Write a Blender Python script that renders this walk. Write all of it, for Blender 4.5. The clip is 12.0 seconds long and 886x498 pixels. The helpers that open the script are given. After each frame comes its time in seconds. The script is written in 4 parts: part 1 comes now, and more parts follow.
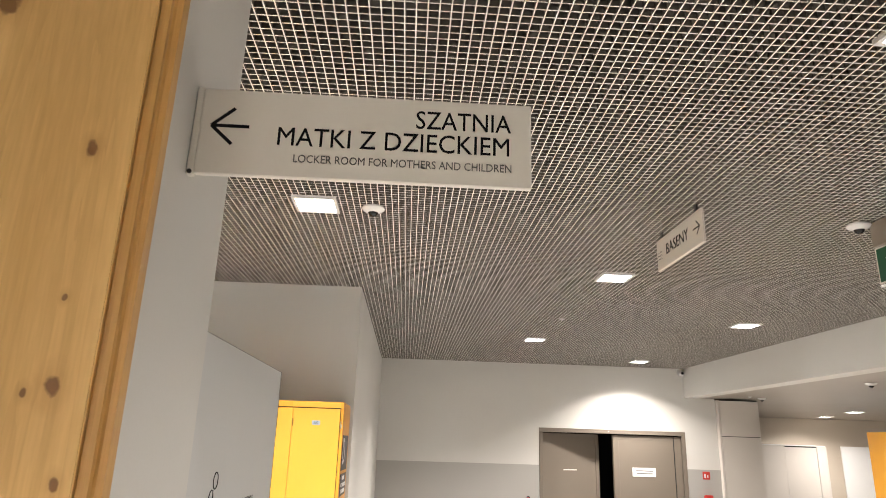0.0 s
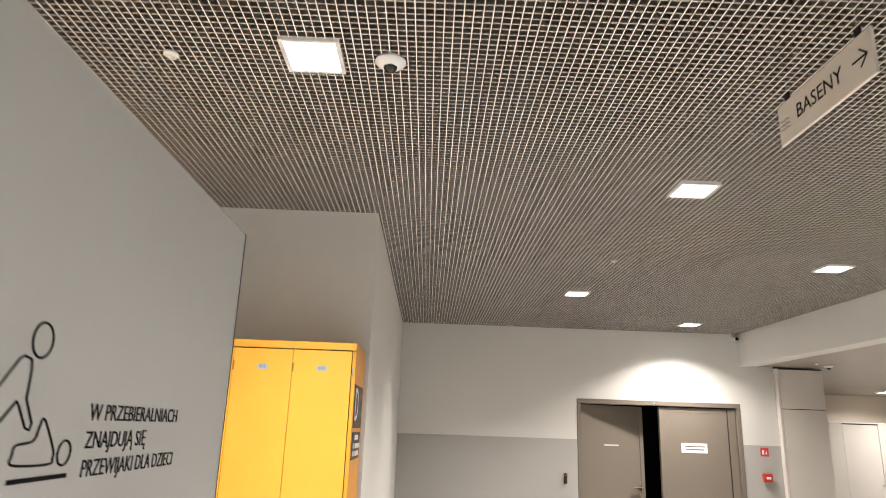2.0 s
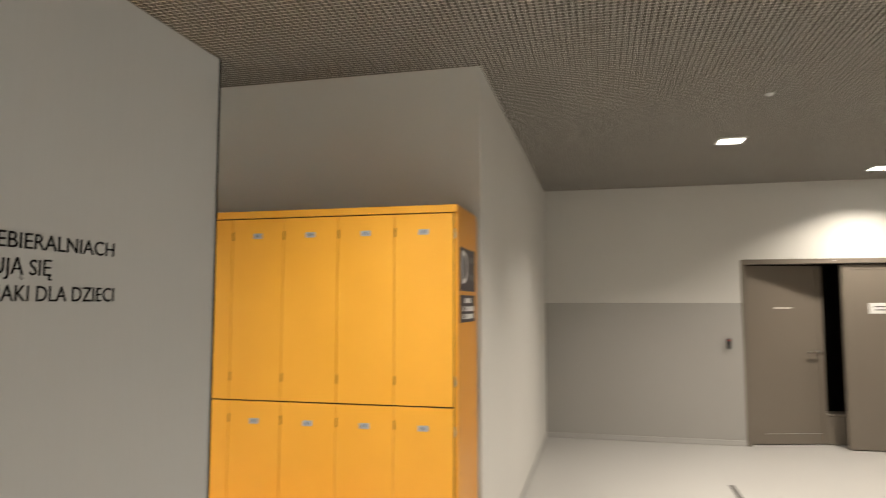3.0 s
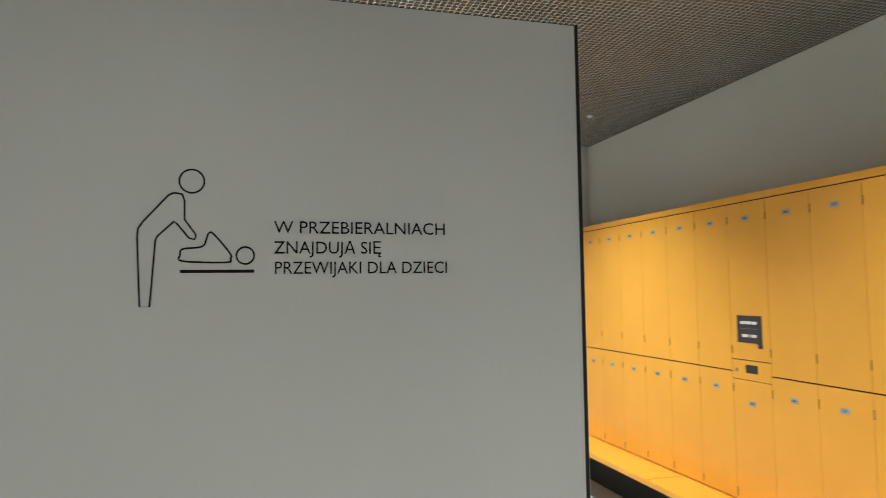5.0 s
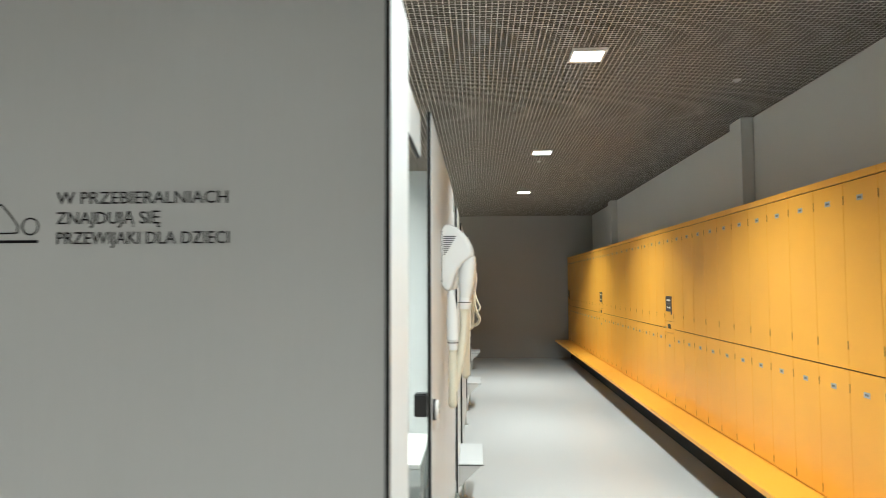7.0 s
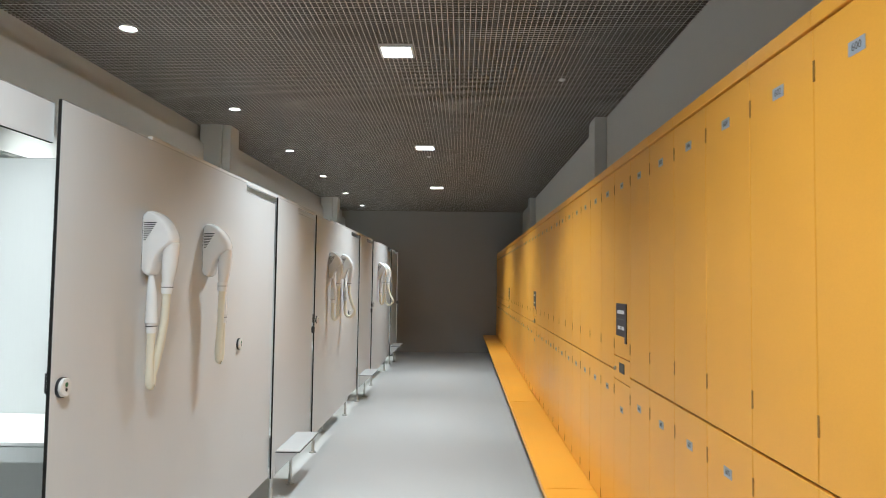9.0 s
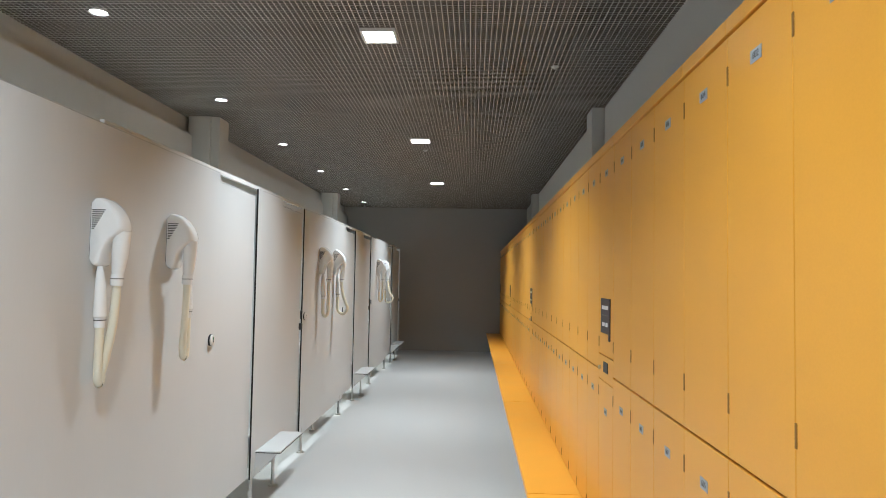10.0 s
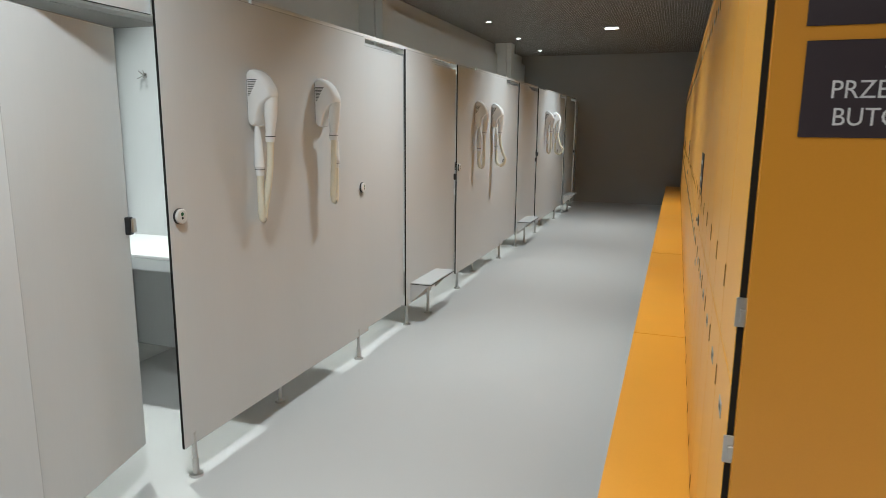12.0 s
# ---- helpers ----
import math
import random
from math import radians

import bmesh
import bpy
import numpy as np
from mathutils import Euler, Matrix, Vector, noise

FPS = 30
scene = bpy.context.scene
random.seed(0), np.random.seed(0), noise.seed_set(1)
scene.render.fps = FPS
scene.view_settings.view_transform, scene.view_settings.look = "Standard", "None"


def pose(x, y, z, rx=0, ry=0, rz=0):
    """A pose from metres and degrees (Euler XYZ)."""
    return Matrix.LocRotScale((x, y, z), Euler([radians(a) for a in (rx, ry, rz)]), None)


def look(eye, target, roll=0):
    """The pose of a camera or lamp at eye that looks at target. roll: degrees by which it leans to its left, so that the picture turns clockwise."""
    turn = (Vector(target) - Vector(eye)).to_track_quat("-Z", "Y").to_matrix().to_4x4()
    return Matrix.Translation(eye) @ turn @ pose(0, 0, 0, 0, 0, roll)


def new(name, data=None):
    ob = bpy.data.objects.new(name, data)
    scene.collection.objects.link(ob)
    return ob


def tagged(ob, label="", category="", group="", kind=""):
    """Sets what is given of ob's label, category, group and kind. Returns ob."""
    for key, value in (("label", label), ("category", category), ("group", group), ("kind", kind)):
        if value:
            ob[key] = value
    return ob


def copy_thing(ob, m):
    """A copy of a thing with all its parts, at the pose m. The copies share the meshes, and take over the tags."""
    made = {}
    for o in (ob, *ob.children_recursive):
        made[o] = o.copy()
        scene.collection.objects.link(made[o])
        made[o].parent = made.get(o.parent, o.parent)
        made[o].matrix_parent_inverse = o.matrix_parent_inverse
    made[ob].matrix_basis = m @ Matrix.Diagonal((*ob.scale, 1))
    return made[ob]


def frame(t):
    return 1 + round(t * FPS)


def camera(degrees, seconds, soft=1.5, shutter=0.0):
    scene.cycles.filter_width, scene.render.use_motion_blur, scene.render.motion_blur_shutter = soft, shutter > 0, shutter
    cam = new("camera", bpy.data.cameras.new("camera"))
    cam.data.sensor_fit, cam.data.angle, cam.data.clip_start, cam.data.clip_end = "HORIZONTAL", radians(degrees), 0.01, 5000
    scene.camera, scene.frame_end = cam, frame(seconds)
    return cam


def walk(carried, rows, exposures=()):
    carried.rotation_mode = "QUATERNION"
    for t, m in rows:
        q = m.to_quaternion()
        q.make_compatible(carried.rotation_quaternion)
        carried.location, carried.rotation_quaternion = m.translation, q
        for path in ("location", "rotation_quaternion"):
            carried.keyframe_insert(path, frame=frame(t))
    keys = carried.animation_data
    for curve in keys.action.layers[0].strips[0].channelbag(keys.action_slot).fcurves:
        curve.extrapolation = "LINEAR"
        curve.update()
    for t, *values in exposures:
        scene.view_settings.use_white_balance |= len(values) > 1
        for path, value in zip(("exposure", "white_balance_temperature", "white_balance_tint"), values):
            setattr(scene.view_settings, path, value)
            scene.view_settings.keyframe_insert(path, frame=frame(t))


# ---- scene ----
cam = camera(68.2, 12.0, soft=0.7, shutter=0.3)
EXPOSURES = [(0, 0.92, 6400, 10), (1.5, 0.84, 6250, 9), (2.0, 0.77, 6350, 9), (2.5, 0.52, 6350, 8), (3.0, 0.1, 6850, 7), (3.5, -0.26, 7200, 8), (5.5, 0.3, 5780, -3), (6.5, 0.28, 5900, -2), (7.0, 0.3, 5850, -1), (7.5, -0.03, 5900, 0), (9.5, -0.11, 5600, 4), (10.5, -0.12, 5550, 3), (11, -0.17, 5400, 2), (11.5, -0.42, 5500, 1), (12, -0.5, 5780, 3)]
PATH = [
    (0, (0.438, -2.319, 1.817), (0.526, -0.403, 2.384), 1.8),
    (0.5, (0.451, -2.182, 1.801), (0.522, -0.264, 2.363), 1.8),
    (1, (0.417, -1.963, 1.777), (0.474, -0.04, 2.325), 1.9),
    (1.5, (0.421, -1.687, 1.735), (0.464, 0.239, 2.272), 1.8),
    (2, (0.41, -1.383, 1.64), (0.439, 0.546, 2.169), 2.0),
    (2.5, (0.516, -1.191, 1.597), (0.516, 0.774, 1.97), 1.0),
    (2.8, (0.643, -1.134, 1.567), (0.417, 0.841, 1.786), 0.1),
    (3, (0.699, -1.092, 1.567), (0.235, 0.846, 1.732), 0.0),
    (3.5, (0.823, -0.94, 1.55), (-0.294, 0.717, 1.653), -0.4),
    (3.6, (0.855, -0.917, 1.546), (-0.35, 0.676, 1.657), -0.8),
    (5.5, (1.123, -0.489, 1.538), (-0.863, -0.288, 1.650), -0.2),
    (6, (1.149, -0.405, 1.536), (-0.847, -0.436, 1.649), -0.1),
    (6.5, (1.091, -0.160, 1.514), (-0.903, -0.268, 1.624), -0.2),
    (7, (1.036, 0.139, 1.501), (-0.958, 0.032, 1.610), -0.2),
    (7.5, (1.074, 0.534, 1.483), (-0.921, 0.432, 1.593), 0.0),
    (7.7, (1.069, 0.648, 1.480), (-0.926, 0.556, 1.590), 0.1),
    (9.3, (1.063, 1.313, 1.469), (-0.934, 1.254, 1.564), 0.9),
    (9.5, (0.983, 1.337, 1.463), (-1.014, 1.271, 1.554), 1.0),
    (10, (0.888, 1.400, 1.452), (-1.108, 1.308, 1.545), 1.0),
    (10.5, (0.885, 1.526, 1.442), (-1.108, 1.398, 1.533), 0.8),
    (11, (0.971, 1.611, 1.444), (-0.971, 1.177, 1.243), 0.4),
    (11.5, (1.091, 1.731, 1.468), (-0.785, 1.122, 1.132), 0.5),
    (12, (1.127, 1.849, 1.482), (-0.727, 1.196, 1.116), 0.5),
]
walk(cam, [(t, look(e, g, r)) for t, e, g, r in PATH], EXPOSURES)

# ---- world and light ----
world = bpy.data.worlds.new("world")
scene.world = world
world.use_nodes = True
world.node_tree.nodes["Background"].inputs[0].default_value = (0.9, 0.95, 1.0, 1)
world.node_tree.nodes["Background"].inputs[1].default_value = 0.02

CEIL = 2.91
WARM = (1.0, 0.90, 0.81)
COOL = (0.985, 0.975, 0.94)
# last four are unseen additions: three continue the spacing, one brightens the pine
HALL_LAMPS = [(-0.046, 0.70), (1.78, 1.86), (1.775, 4.64), (3.445, 3.37), (3.44, 6.16), (1.78, -0.92), (3.44, 0.58), (3.44, -2.2), (0.3, -3.75)]
AISLE_LAMPS = [(-2.966, 0.818), (-5.935, 0.828), (-8.96, 0.84)]
DOWNLIGHTS = [(-1.25, -0.70)] + [(-2.594 - 1.775 * i, -0.70) for i in range(6)]
# the second one is out of view, added to brighten the corridor
SOFFIT_LAMPS = [(7.91, 8.56), (7.6, 4.6), (8.41, 10.15)]


def lamp(name, x, y, z, watts, color, size, spread, disk=False):
    data = bpy.data.lights.new(name, "AREA")
    data.shape = "DISK" if disk else "SQUARE"
    data.size, data.energy, data.color, data.spread = size, watts, color, radians(spread)
    ob = new(name, data)
    ob.location = (x, y, z)
    return ob


for lx, ly in HALL_LAMPS:
    lamp("lamp_light", lx, ly, CEIL - 0.012, (41 if lx < 0 else 34) if ly > 0.6 else (52 if ly < -3 else 15), COOL if lx < 0 else WARM, 0.176, 128)
for lx, ly in AISLE_LAMPS:
    lamp("lamp_light", lx, ly, CEIL - 0.012, 36, COOL, 0.176, 112)
for lx, ly in DOWNLIGHTS:
    lamp("downlight_light", lx, ly, CEIL - 0.012, 23, (1.0, 0.985, 0.90), 0.045, 84, True)
for lx, ly in SOFFIT_LAMPS:
    lamp("lamp_light", lx, ly, 2.49, 28, WARM, 0.176, 150)


# ---- materials ----
def material(name, color, rough=0.5, metal=0.0, vary=0.06, scale=2.5, fine=90.0, bump=0.02, spec=0.5, tint=None, stretch=(1, 1, 1)):
    m = bpy.data.materials.new(name)
    m.use_nodes = True
    nt = m.node_tree
    b = nt.nodes["Principled BSDF"]
    b.inputs["Metallic"].default_value = metal
    b.inputs["Specular IOR Level"].default_value = spec
    geo = nt.nodes.new("ShaderNodeNewGeometry")
    mp = nt.nodes.new("ShaderNodeMapping")
    mp.inputs["Scale"].default_value = stretch
    nt.links.new(geo.outputs["Position"], mp.inputs["Vector"])
    big = nt.nodes.new("ShaderNodeTexNoise")
    big.inputs["Scale"].default_value, big.inputs["Detail"].default_value = scale, 4
    small = nt.nodes.new("ShaderNodeTexNoise")
    small.inputs["Scale"].default_value, small.inputs["Detail"].default_value = fine, 3
    for n in (big, small):
        nt.links.new(mp.outputs[0], n.inputs["Vector"])
    info = nt.nodes.new("ShaderNodeObjectInfo")
    add = nt.nodes.new("ShaderNodeMath")
    add.operation = "MULTIPLY_ADD"
    add.inputs[1].default_value = 0.45
    nt.links.new(small.outputs["Fac"], add.inputs[0])
    nt.links.new(big.outputs["Fac"], add.inputs[2])
    add2 = nt.nodes.new("ShaderNodeMath")
    add2.operation = "MULTIPLY_ADD"
    add2.inputs[1].default_value = 0.15
    nt.links.new(info.outputs["Random"], add2.inputs[0])
    nt.links.new(add.outputs[0], add2.inputs[2])
    mix = nt.nodes.new("ShaderNodeMix")
    mix.data_type = "RGBA"
    lo = [c * (1 - vary) for c in color]
    hi = [min(1, c * (1 + vary)) for c in (tint or color)]
    mix.inputs["A"].default_value, mix.inputs["B"].default_value = (*lo, 1), (*hi, 1)
    rng = nt.nodes.new("ShaderNodeMapRange")
    rng.inputs["From Min"].default_value, rng.inputs["From Max"].default_value = 0.45, 1.15
    nt.links.new(add2.outputs[0], rng.inputs["Value"])
    nt.links.new(rng.outputs[0], mix.inputs["Factor"])
    nt.links.new(mix.outputs["Result"], b.inputs["Base Color"])
    rr = nt.nodes.new("ShaderNodeMapRange")
    rr.inputs["To Min"].default_value, rr.inputs["To Max"].default_value = max(0.02, rough - 0.07), min(1, rough + 0.07)
    nt.links.new(big.outputs["Fac"], rr.inputs["Value"])
    nt.links.new(rr.outputs[0], b.inputs["Roughness"])
    if bump:
        bp = nt.nodes.new("ShaderNodeBump")
        bp.inputs["Strength"].default_value, bp.inputs["Distance"].default_value = bump * 5, 0.002
        nt.links.new(small.outputs["Fac"], bp.inputs["Height"])
        nt.links.new(bp.outputs[0], b.inputs["Normal"])
    return m


def glowing(name, color, strength):
    m = bpy.data.materials.new(name)
    m.use_nodes = True
    b = m.node_tree.nodes["Principled BSDF"]
    b.inputs["Base Color"].default_value = (0.9, 0.9, 0.9, 1)
    b.inputs["Emission Color"].default_value = (*color, 1)
    b.inputs["Emission Strength"].default_value = strength
    return m


KNOTS = [(0.004, 2.178, 0.010), (0.012, 1.867, 0.013), (-0.15, 2.40, 0.022), (0.007, 1.976, 0.005), (-0.020, 1.859, 0.006), (0.036, 1.757, 0.008), (-0.10, 1.55, 0.014), (-0.02, 1.20, 0.010), (-0.16, 0.80, 0.012)]


def pine():
    """Flat-sawn pine: stretched growth lines that bend round a few brown knots."""
    m = material("pine", (0.69, 0.41, 0.135), 0.36, vary=0.08, tint=(0.83, 0.55, 0.22), stretch=(9, 9, 0.7), scale=1.3, fine=26, bump=0.012)
    nt = m.node_tree
    b = nt.nodes["Principled BSDF"]
    col = b.inputs["Base Color"].links[0].from_socket
    geo = nt.nodes.new("ShaderNodeNewGeometry")
    flat = nt.nodes.new("ShaderNodeMapping")
    flat.inputs["Scale"].default_value = (1.0, 0.0, 0.62)
    nt.links.new(geo.outputs["Position"], flat.inputs["Vector"])
    grain = nt.nodes.new("ShaderNodeTexNoise")
    grain.inputs["Scale"].default_value, grain.inputs["Detail"].default_value, grain.inputs["Distortion"].default_value = 1.0, 3, 0.6
    long = nt.nodes.new("ShaderNodeMapping")
    long.inputs["Scale"].default_value = (17, 17, 1.1)
    nt.links.new(geo.outputs["Position"], long.inputs["Vector"])
    nt.links.new(long.outputs[0], grain.inputs["Vector"])
    bands = nt.nodes.new("ShaderNodeMath")
    bands.operation = "MULTIPLY"
    bands.inputs[1].default_value = 7.0
    nt.links.new(grain.outputs["Fac"], bands.inputs[0])
    saw = nt.nodes.new("ShaderNodeMath")
    saw.operation = "FRACT"
    nt.links.new(bands.outputs[0], saw.inputs[0])

    def blend(fac, lo, hi, top, color):
        nonlocal col
        r = nt.nodes.new("ShaderNodeMapRange")
        r.inputs["From Min"].default_value, r.inputs["From Max"].default_value = lo, hi
        r.inputs["To Min"].default_value, r.inputs["To Max"].default_value = 0.0, top
        nt.links.new(fac, r.inputs["Value"])
        mix = nt.nodes.new("ShaderNodeMix")
        mix.data_type = "RGBA"
        mix.inputs["B"].default_value = (*color, 1)
        nt.links.new(col, mix.inputs["A"])
        nt.links.new(r.outputs[0], mix.inputs["Factor"])
        col = mix.outputs["Result"]

    blend(saw.outputs[0], 0.35, 1.0, 0.22, (0.52, 0.27, 0.08))
    wob = nt.nodes.new("ShaderNodeTexNoise")
    wob.inputs["Scale"].default_value = 60.0
    nt.links.new(geo.outputs["Position"], wob.inputs["Vector"])
    for x, z, r in KNOTS:
        d = nt.nodes.new("ShaderNodeVectorMath")
        d.operation = "DISTANCE"
        d.inputs[1].default_value = (x, 0.0, z * 0.62)
        nt.links.new(flat.outputs[0], d.inputs[0])
        w = nt.nodes.new("ShaderNodeMath")
        w.operation = "MULTIPLY_ADD"
        w.inputs[1].default_value = r * 0.9
        nt.links.new(wob.outputs["Fac"], w.inputs[0])
        nt.links.new(d.outputs["Value"], w.inputs[2])
        blend(w.outputs[0], r * 2.4, r * 0.9, 0.38, (0.46, 0.22, 0.06))
        blend(w.outputs[0], r * 1.2, r * 0.95, 0.9, (0.22, 0.10, 0.035))
    nt.links.new(col, b.inputs["Base Color"])
    return m


M_WALL = material("wall_paint", (0.66, 0.65, 0.62), 0.75, vary=0.03, scale=1.2, fine=160, bump=0.025)
M_WALL_GREY = material("grey_wall_paint", (0.40, 0.39, 0.37), 0.6, vary=0.03, scale=1.2, fine=160, bump=0.025)
M_FLOOR = material("epoxy_floor", (0.462, 0.456, 0.442), 0.36, vary=0.05, scale=0.9, fine=420, bump=0.01)
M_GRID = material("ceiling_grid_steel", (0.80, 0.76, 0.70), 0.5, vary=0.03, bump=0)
M_COLUMN = material("pale_beige_laminate", (0.66, 0.62, 0.57), 0.42, vary=0.03, scale=3, fine=140, bump=0.008)
M_TAUPE = material("taupe_ceiling", (0.30, 0.265, 0.225), 0.38, vary=0.04, scale=1.0, fine=200, bump=0.01)
M_BEIGE = material("beige_paint", (0.52, 0.46, 0.385), 0.7, vary=0.03, scale=1.0, fine=160, bump=0.02)
# darker copy of the grid steel: shade inside the cells put into colour
M_GRID_SHADE = material("ceiling_grid_shaded_side", (0.160, 0.145, 0.125), 0.6, vary=0.05, bump=0)
# darkness of the void over the grid, put into the slab's colour
M_PLENUM = material("plenum_void", (0.025, 0.021, 0.018), 0.9, vary=0.2, scale=1.5, fine=20)
M_HPL = material("laminate_panel", (0.56, 0.568, 0.565), 0.40, vary=0.03, scale=3, fine=140, bump=0.008, stretch=(1, 1, 0.06))
M_CORE = material("laminate_core", (0.014, 0.013, 0.012), 0.6, bump=0, spec=0.2)
M_YELLOW = material("yellow_laminate", (0.80, 0.375, 0.035), 0.36, vary=0.04, scale=3, fine=250, bump=0.012, tint=(0.83, 0.40, 0.043))
M_SEAM = material("brown_board_core", (0.09, 0.04, 0.01), 0.6, bump=0, spec=0.2)
M_PLATE = material("number_plate", (0.36, 0.385, 0.43), 0.4, vary=0.05, bump=0)
M_BLACK = material("black_plastic", (0.02, 0.02, 0.022), 0.4, bump=0)
M_INK = material("black_lettering", (0.008, 0.008, 0.009), 0.7, bump=0, spec=0.1)
M_GREYINK = material("grey_lettering", (0.13, 0.125, 0.12), 0.5, bump=0)
M_WHITEINK = material("white_lettering", (0.78, 0.78, 0.78), 0.5, bump=0)
M_WHITE = material("white_plastic", (0.80, 0.80, 0.79), 0.09, vary=0.02, bump=0)
M_ORANGE = material("orange_laminate", (0.74, 0.32, 0.025), 0.36, vary=0.04, scale=3, fine=250, bump=0.012)
M_CREAM = material("cream_hose", (0.72, 0.68, 0.55), 0.4, vary=0.05, bump=0)
M_KNOB = material("light_grey_plastic", (0.62, 0.61, 0.59), 0.35, vary=0.03, bump=0)
M_STEEL = material("brushed_steel", (0.55, 0.54, 0.52), 0.3, 1.0, vary=0.06, fine=200, stretch=(1, 1, 0.05))
M_HINGE = material("hinge_brown", (0.27, 0.13, 0.03), 0.55, 0.0, vary=0.08, bump=0, spec=0.2)
M_SIGN = material("sign_board", (0.74, 0.71, 0.65), 0.45, vary=0.02, bump=0.005)
M_DOOR = material("steel_door_paint", (0.19, 0.163, 0.132), 0.42, vary=0.03, scale=2, fine=200)
# near-black stands in for the lack of light behind the double door
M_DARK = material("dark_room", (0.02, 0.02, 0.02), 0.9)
M_RED = material("red_enamel", (0.55, 0.05, 0.04), 0.35, bump=0)
M_GREEN = material("exit_green", (0.012, 0.11, 0.05), 0.35, bump=0)
M_GLASS = material("smoked_dome", (0.02, 0.02, 0.02), 0.08, bump=0)
M_PLAQUE = material("dark_plaque", (0.04, 0.028, 0.035), 0.45, bump=0)
M_SHELF = material("white_shelf", (0.70, 0.70, 0.69), 0.3, vary=0.02, bump=0)
M_LED = glowing("led_diffuser", (1.0, 0.97, 0.92), 14)
M_PINE = pine()
M_PINE_EDGE = material("varnished_pine_edge", (0.55, 0.30, 0.085), 0.32, vary=0.10, tint=(0.66, 0.39, 0.13), stretch=(30, 30, 0.8), scale=1.2, fine=14, bump=0.012)


# ---- building helpers ----
def box(bm, x0, x1, y0, y1, z0, z1, bevel=0.0, seg=1):
    mesh = bmesh.ops.create_cube(bm, size=1)
    vs = mesh["verts"]
    for v in vs:
        v.co = Vector(((x0 + x1) / 2 + v.co.x * (x1 - x0), (y0 + y1) / 2 + v.co.y * (y1 - y0), (z0 + z1) / 2 + v.co.z * (z1 - z0)))
    if bevel:
        es = list({e for v in vs for e in v.link_edges})
        bmesh.ops.bevel(bm, geom=es, offset=bevel, segments=seg, affect="EDGES", clamp_overlap=True)
    return bm


def cyl(bm, p, r, h, axis="z", seg=16, r2=None):
    rot = {"z": Matrix(), "x": Matrix.Rotation(radians(90), 4, "Y"), "y": Matrix.Rotation(radians(-90), 4, "X")}[axis]
    bmesh.ops.create_cone(bm, cap_ends=True, segments=seg, radius1=r, radius2=r if r2 is None else r2, depth=h,
                          matrix=Matrix.Translation(p) @ rot @ Matrix.Translation((0, 0, h / 2)))
    return bm


def mesh_of(bm, material, smooth=False):
    me = bpy.data.meshes.new("mesh")
    bmesh.ops.recalc_face_normals(bm, faces=bm.faces)
    bm.to_mesh(me)
    bm.free()
    me.materials.append(material)
    if smooth:
        for f in me.polygons:
            f.use_smooth = True
        me.set_sharp_from_angle(angle=radians(35))
    return me


def part(name, bm, material, parent, label="", smooth=False):
    ob = new(name, mesh_of(bm, material, smooth) if isinstance(bm, bmesh.types.BMesh) else bm)
    ob.parent = parent
    if label:
        ob["label"] = label
    return ob


def thing(name, at, label, category, group="", kind=""):
    ob = new(name)
    ob.location = at
    ob.empty_display_size = 0.1
    return tagged(ob, label, category, group, kind)


def solid(name, boxes, material, label="", category="", kind="structure", bevel=0.0, group=""):
    bm = bmesh.new()
    for b in boxes:
        box(bm, *b, bevel=bevel)
    return tagged(new(name, mesh_of(bm, material)), label, category, group, kind)


def B(*boxes, bevel=0.0, seg=1):
    bm = bmesh.new()
    for b in boxes:
        box(bm, *b, bevel=bevel, seg=seg)
    return bm


def tube(points, radius, material, name="tube", seg=8, radii=None):
    """A round tube along points, as a mesh."""
    bm = bmesh.new()
    rings = []
    n = len(points)
    pts = [Vector(p) for p in points]
    for i, p in enumerate(pts):
        d = (pts[min(i + 1, n - 1)] - pts[max(i - 1, 0)]).normalized()
        a = d.orthogonal().normalized() if abs(d.x) > 0.9 else Vector((1, 0, 0)).cross(d).normalized()
        b2 = d.cross(a)
        r = radii[i] if radii else radius
        rings.append([bm.verts.new(p + (a * math.cos(6.28319 * k / seg) + b2 * math.sin(6.28319 * k / seg)) * r) for k in range(seg)])
    for i in range(n - 1):
        for k in range(seg):
            bm.faces.new((rings[i][k], rings[i][(k + 1) % seg], rings[i + 1][(k + 1) % seg], rings[i + 1][k]))
    bm.faces.new(rings[0])
    bm.faces.new(rings[-1])
    return bm


TEXTS = {}


def text_mesh(body, size, material, align="LEFT", wide=1.0, width=0.0):
    """Flat lettering with a little thickness, in the xy plane, as a mesh."""
    key = (body, size, material.name, align, wide, width)
    if key not in TEXTS:
        cu = bpy.data.curves.new("lettering", "FONT")
        cu.body, cu.size, cu.align_x, cu.align_y, cu.extrude, cu.resolution_u = body, size, align, "CENTER", 0.0004, 3
        ob = bpy.data.objects.new("lettering", cu)
        scene.collection.objects.link(ob)
        dg = bpy.context.evaluated_depsgraph_get()
        me = bpy.data.meshes.new_from_object(ob.evaluated_get(dg))
        bpy.data.objects.remove(ob)
        if width:
            xs = [v.co.x for v in me.vertices]
            wide = width / (max(xs) - min(xs))
        me.transform(Matrix.Diagonal((wide, 1, 1, 1)))
        me.materials.clear()
        me.materials.append(material)
        TEXTS[key] = me
    return TEXTS[key]


def lettering(body, size, material, parent, m, align="LEFT", wide=1.0, name="lettering", width=0.0):
    ob = new(name, text_mesh(body, size, material, align, wide, width))
    ob.parent = parent
    ob.matrix_basis = m
    return ob


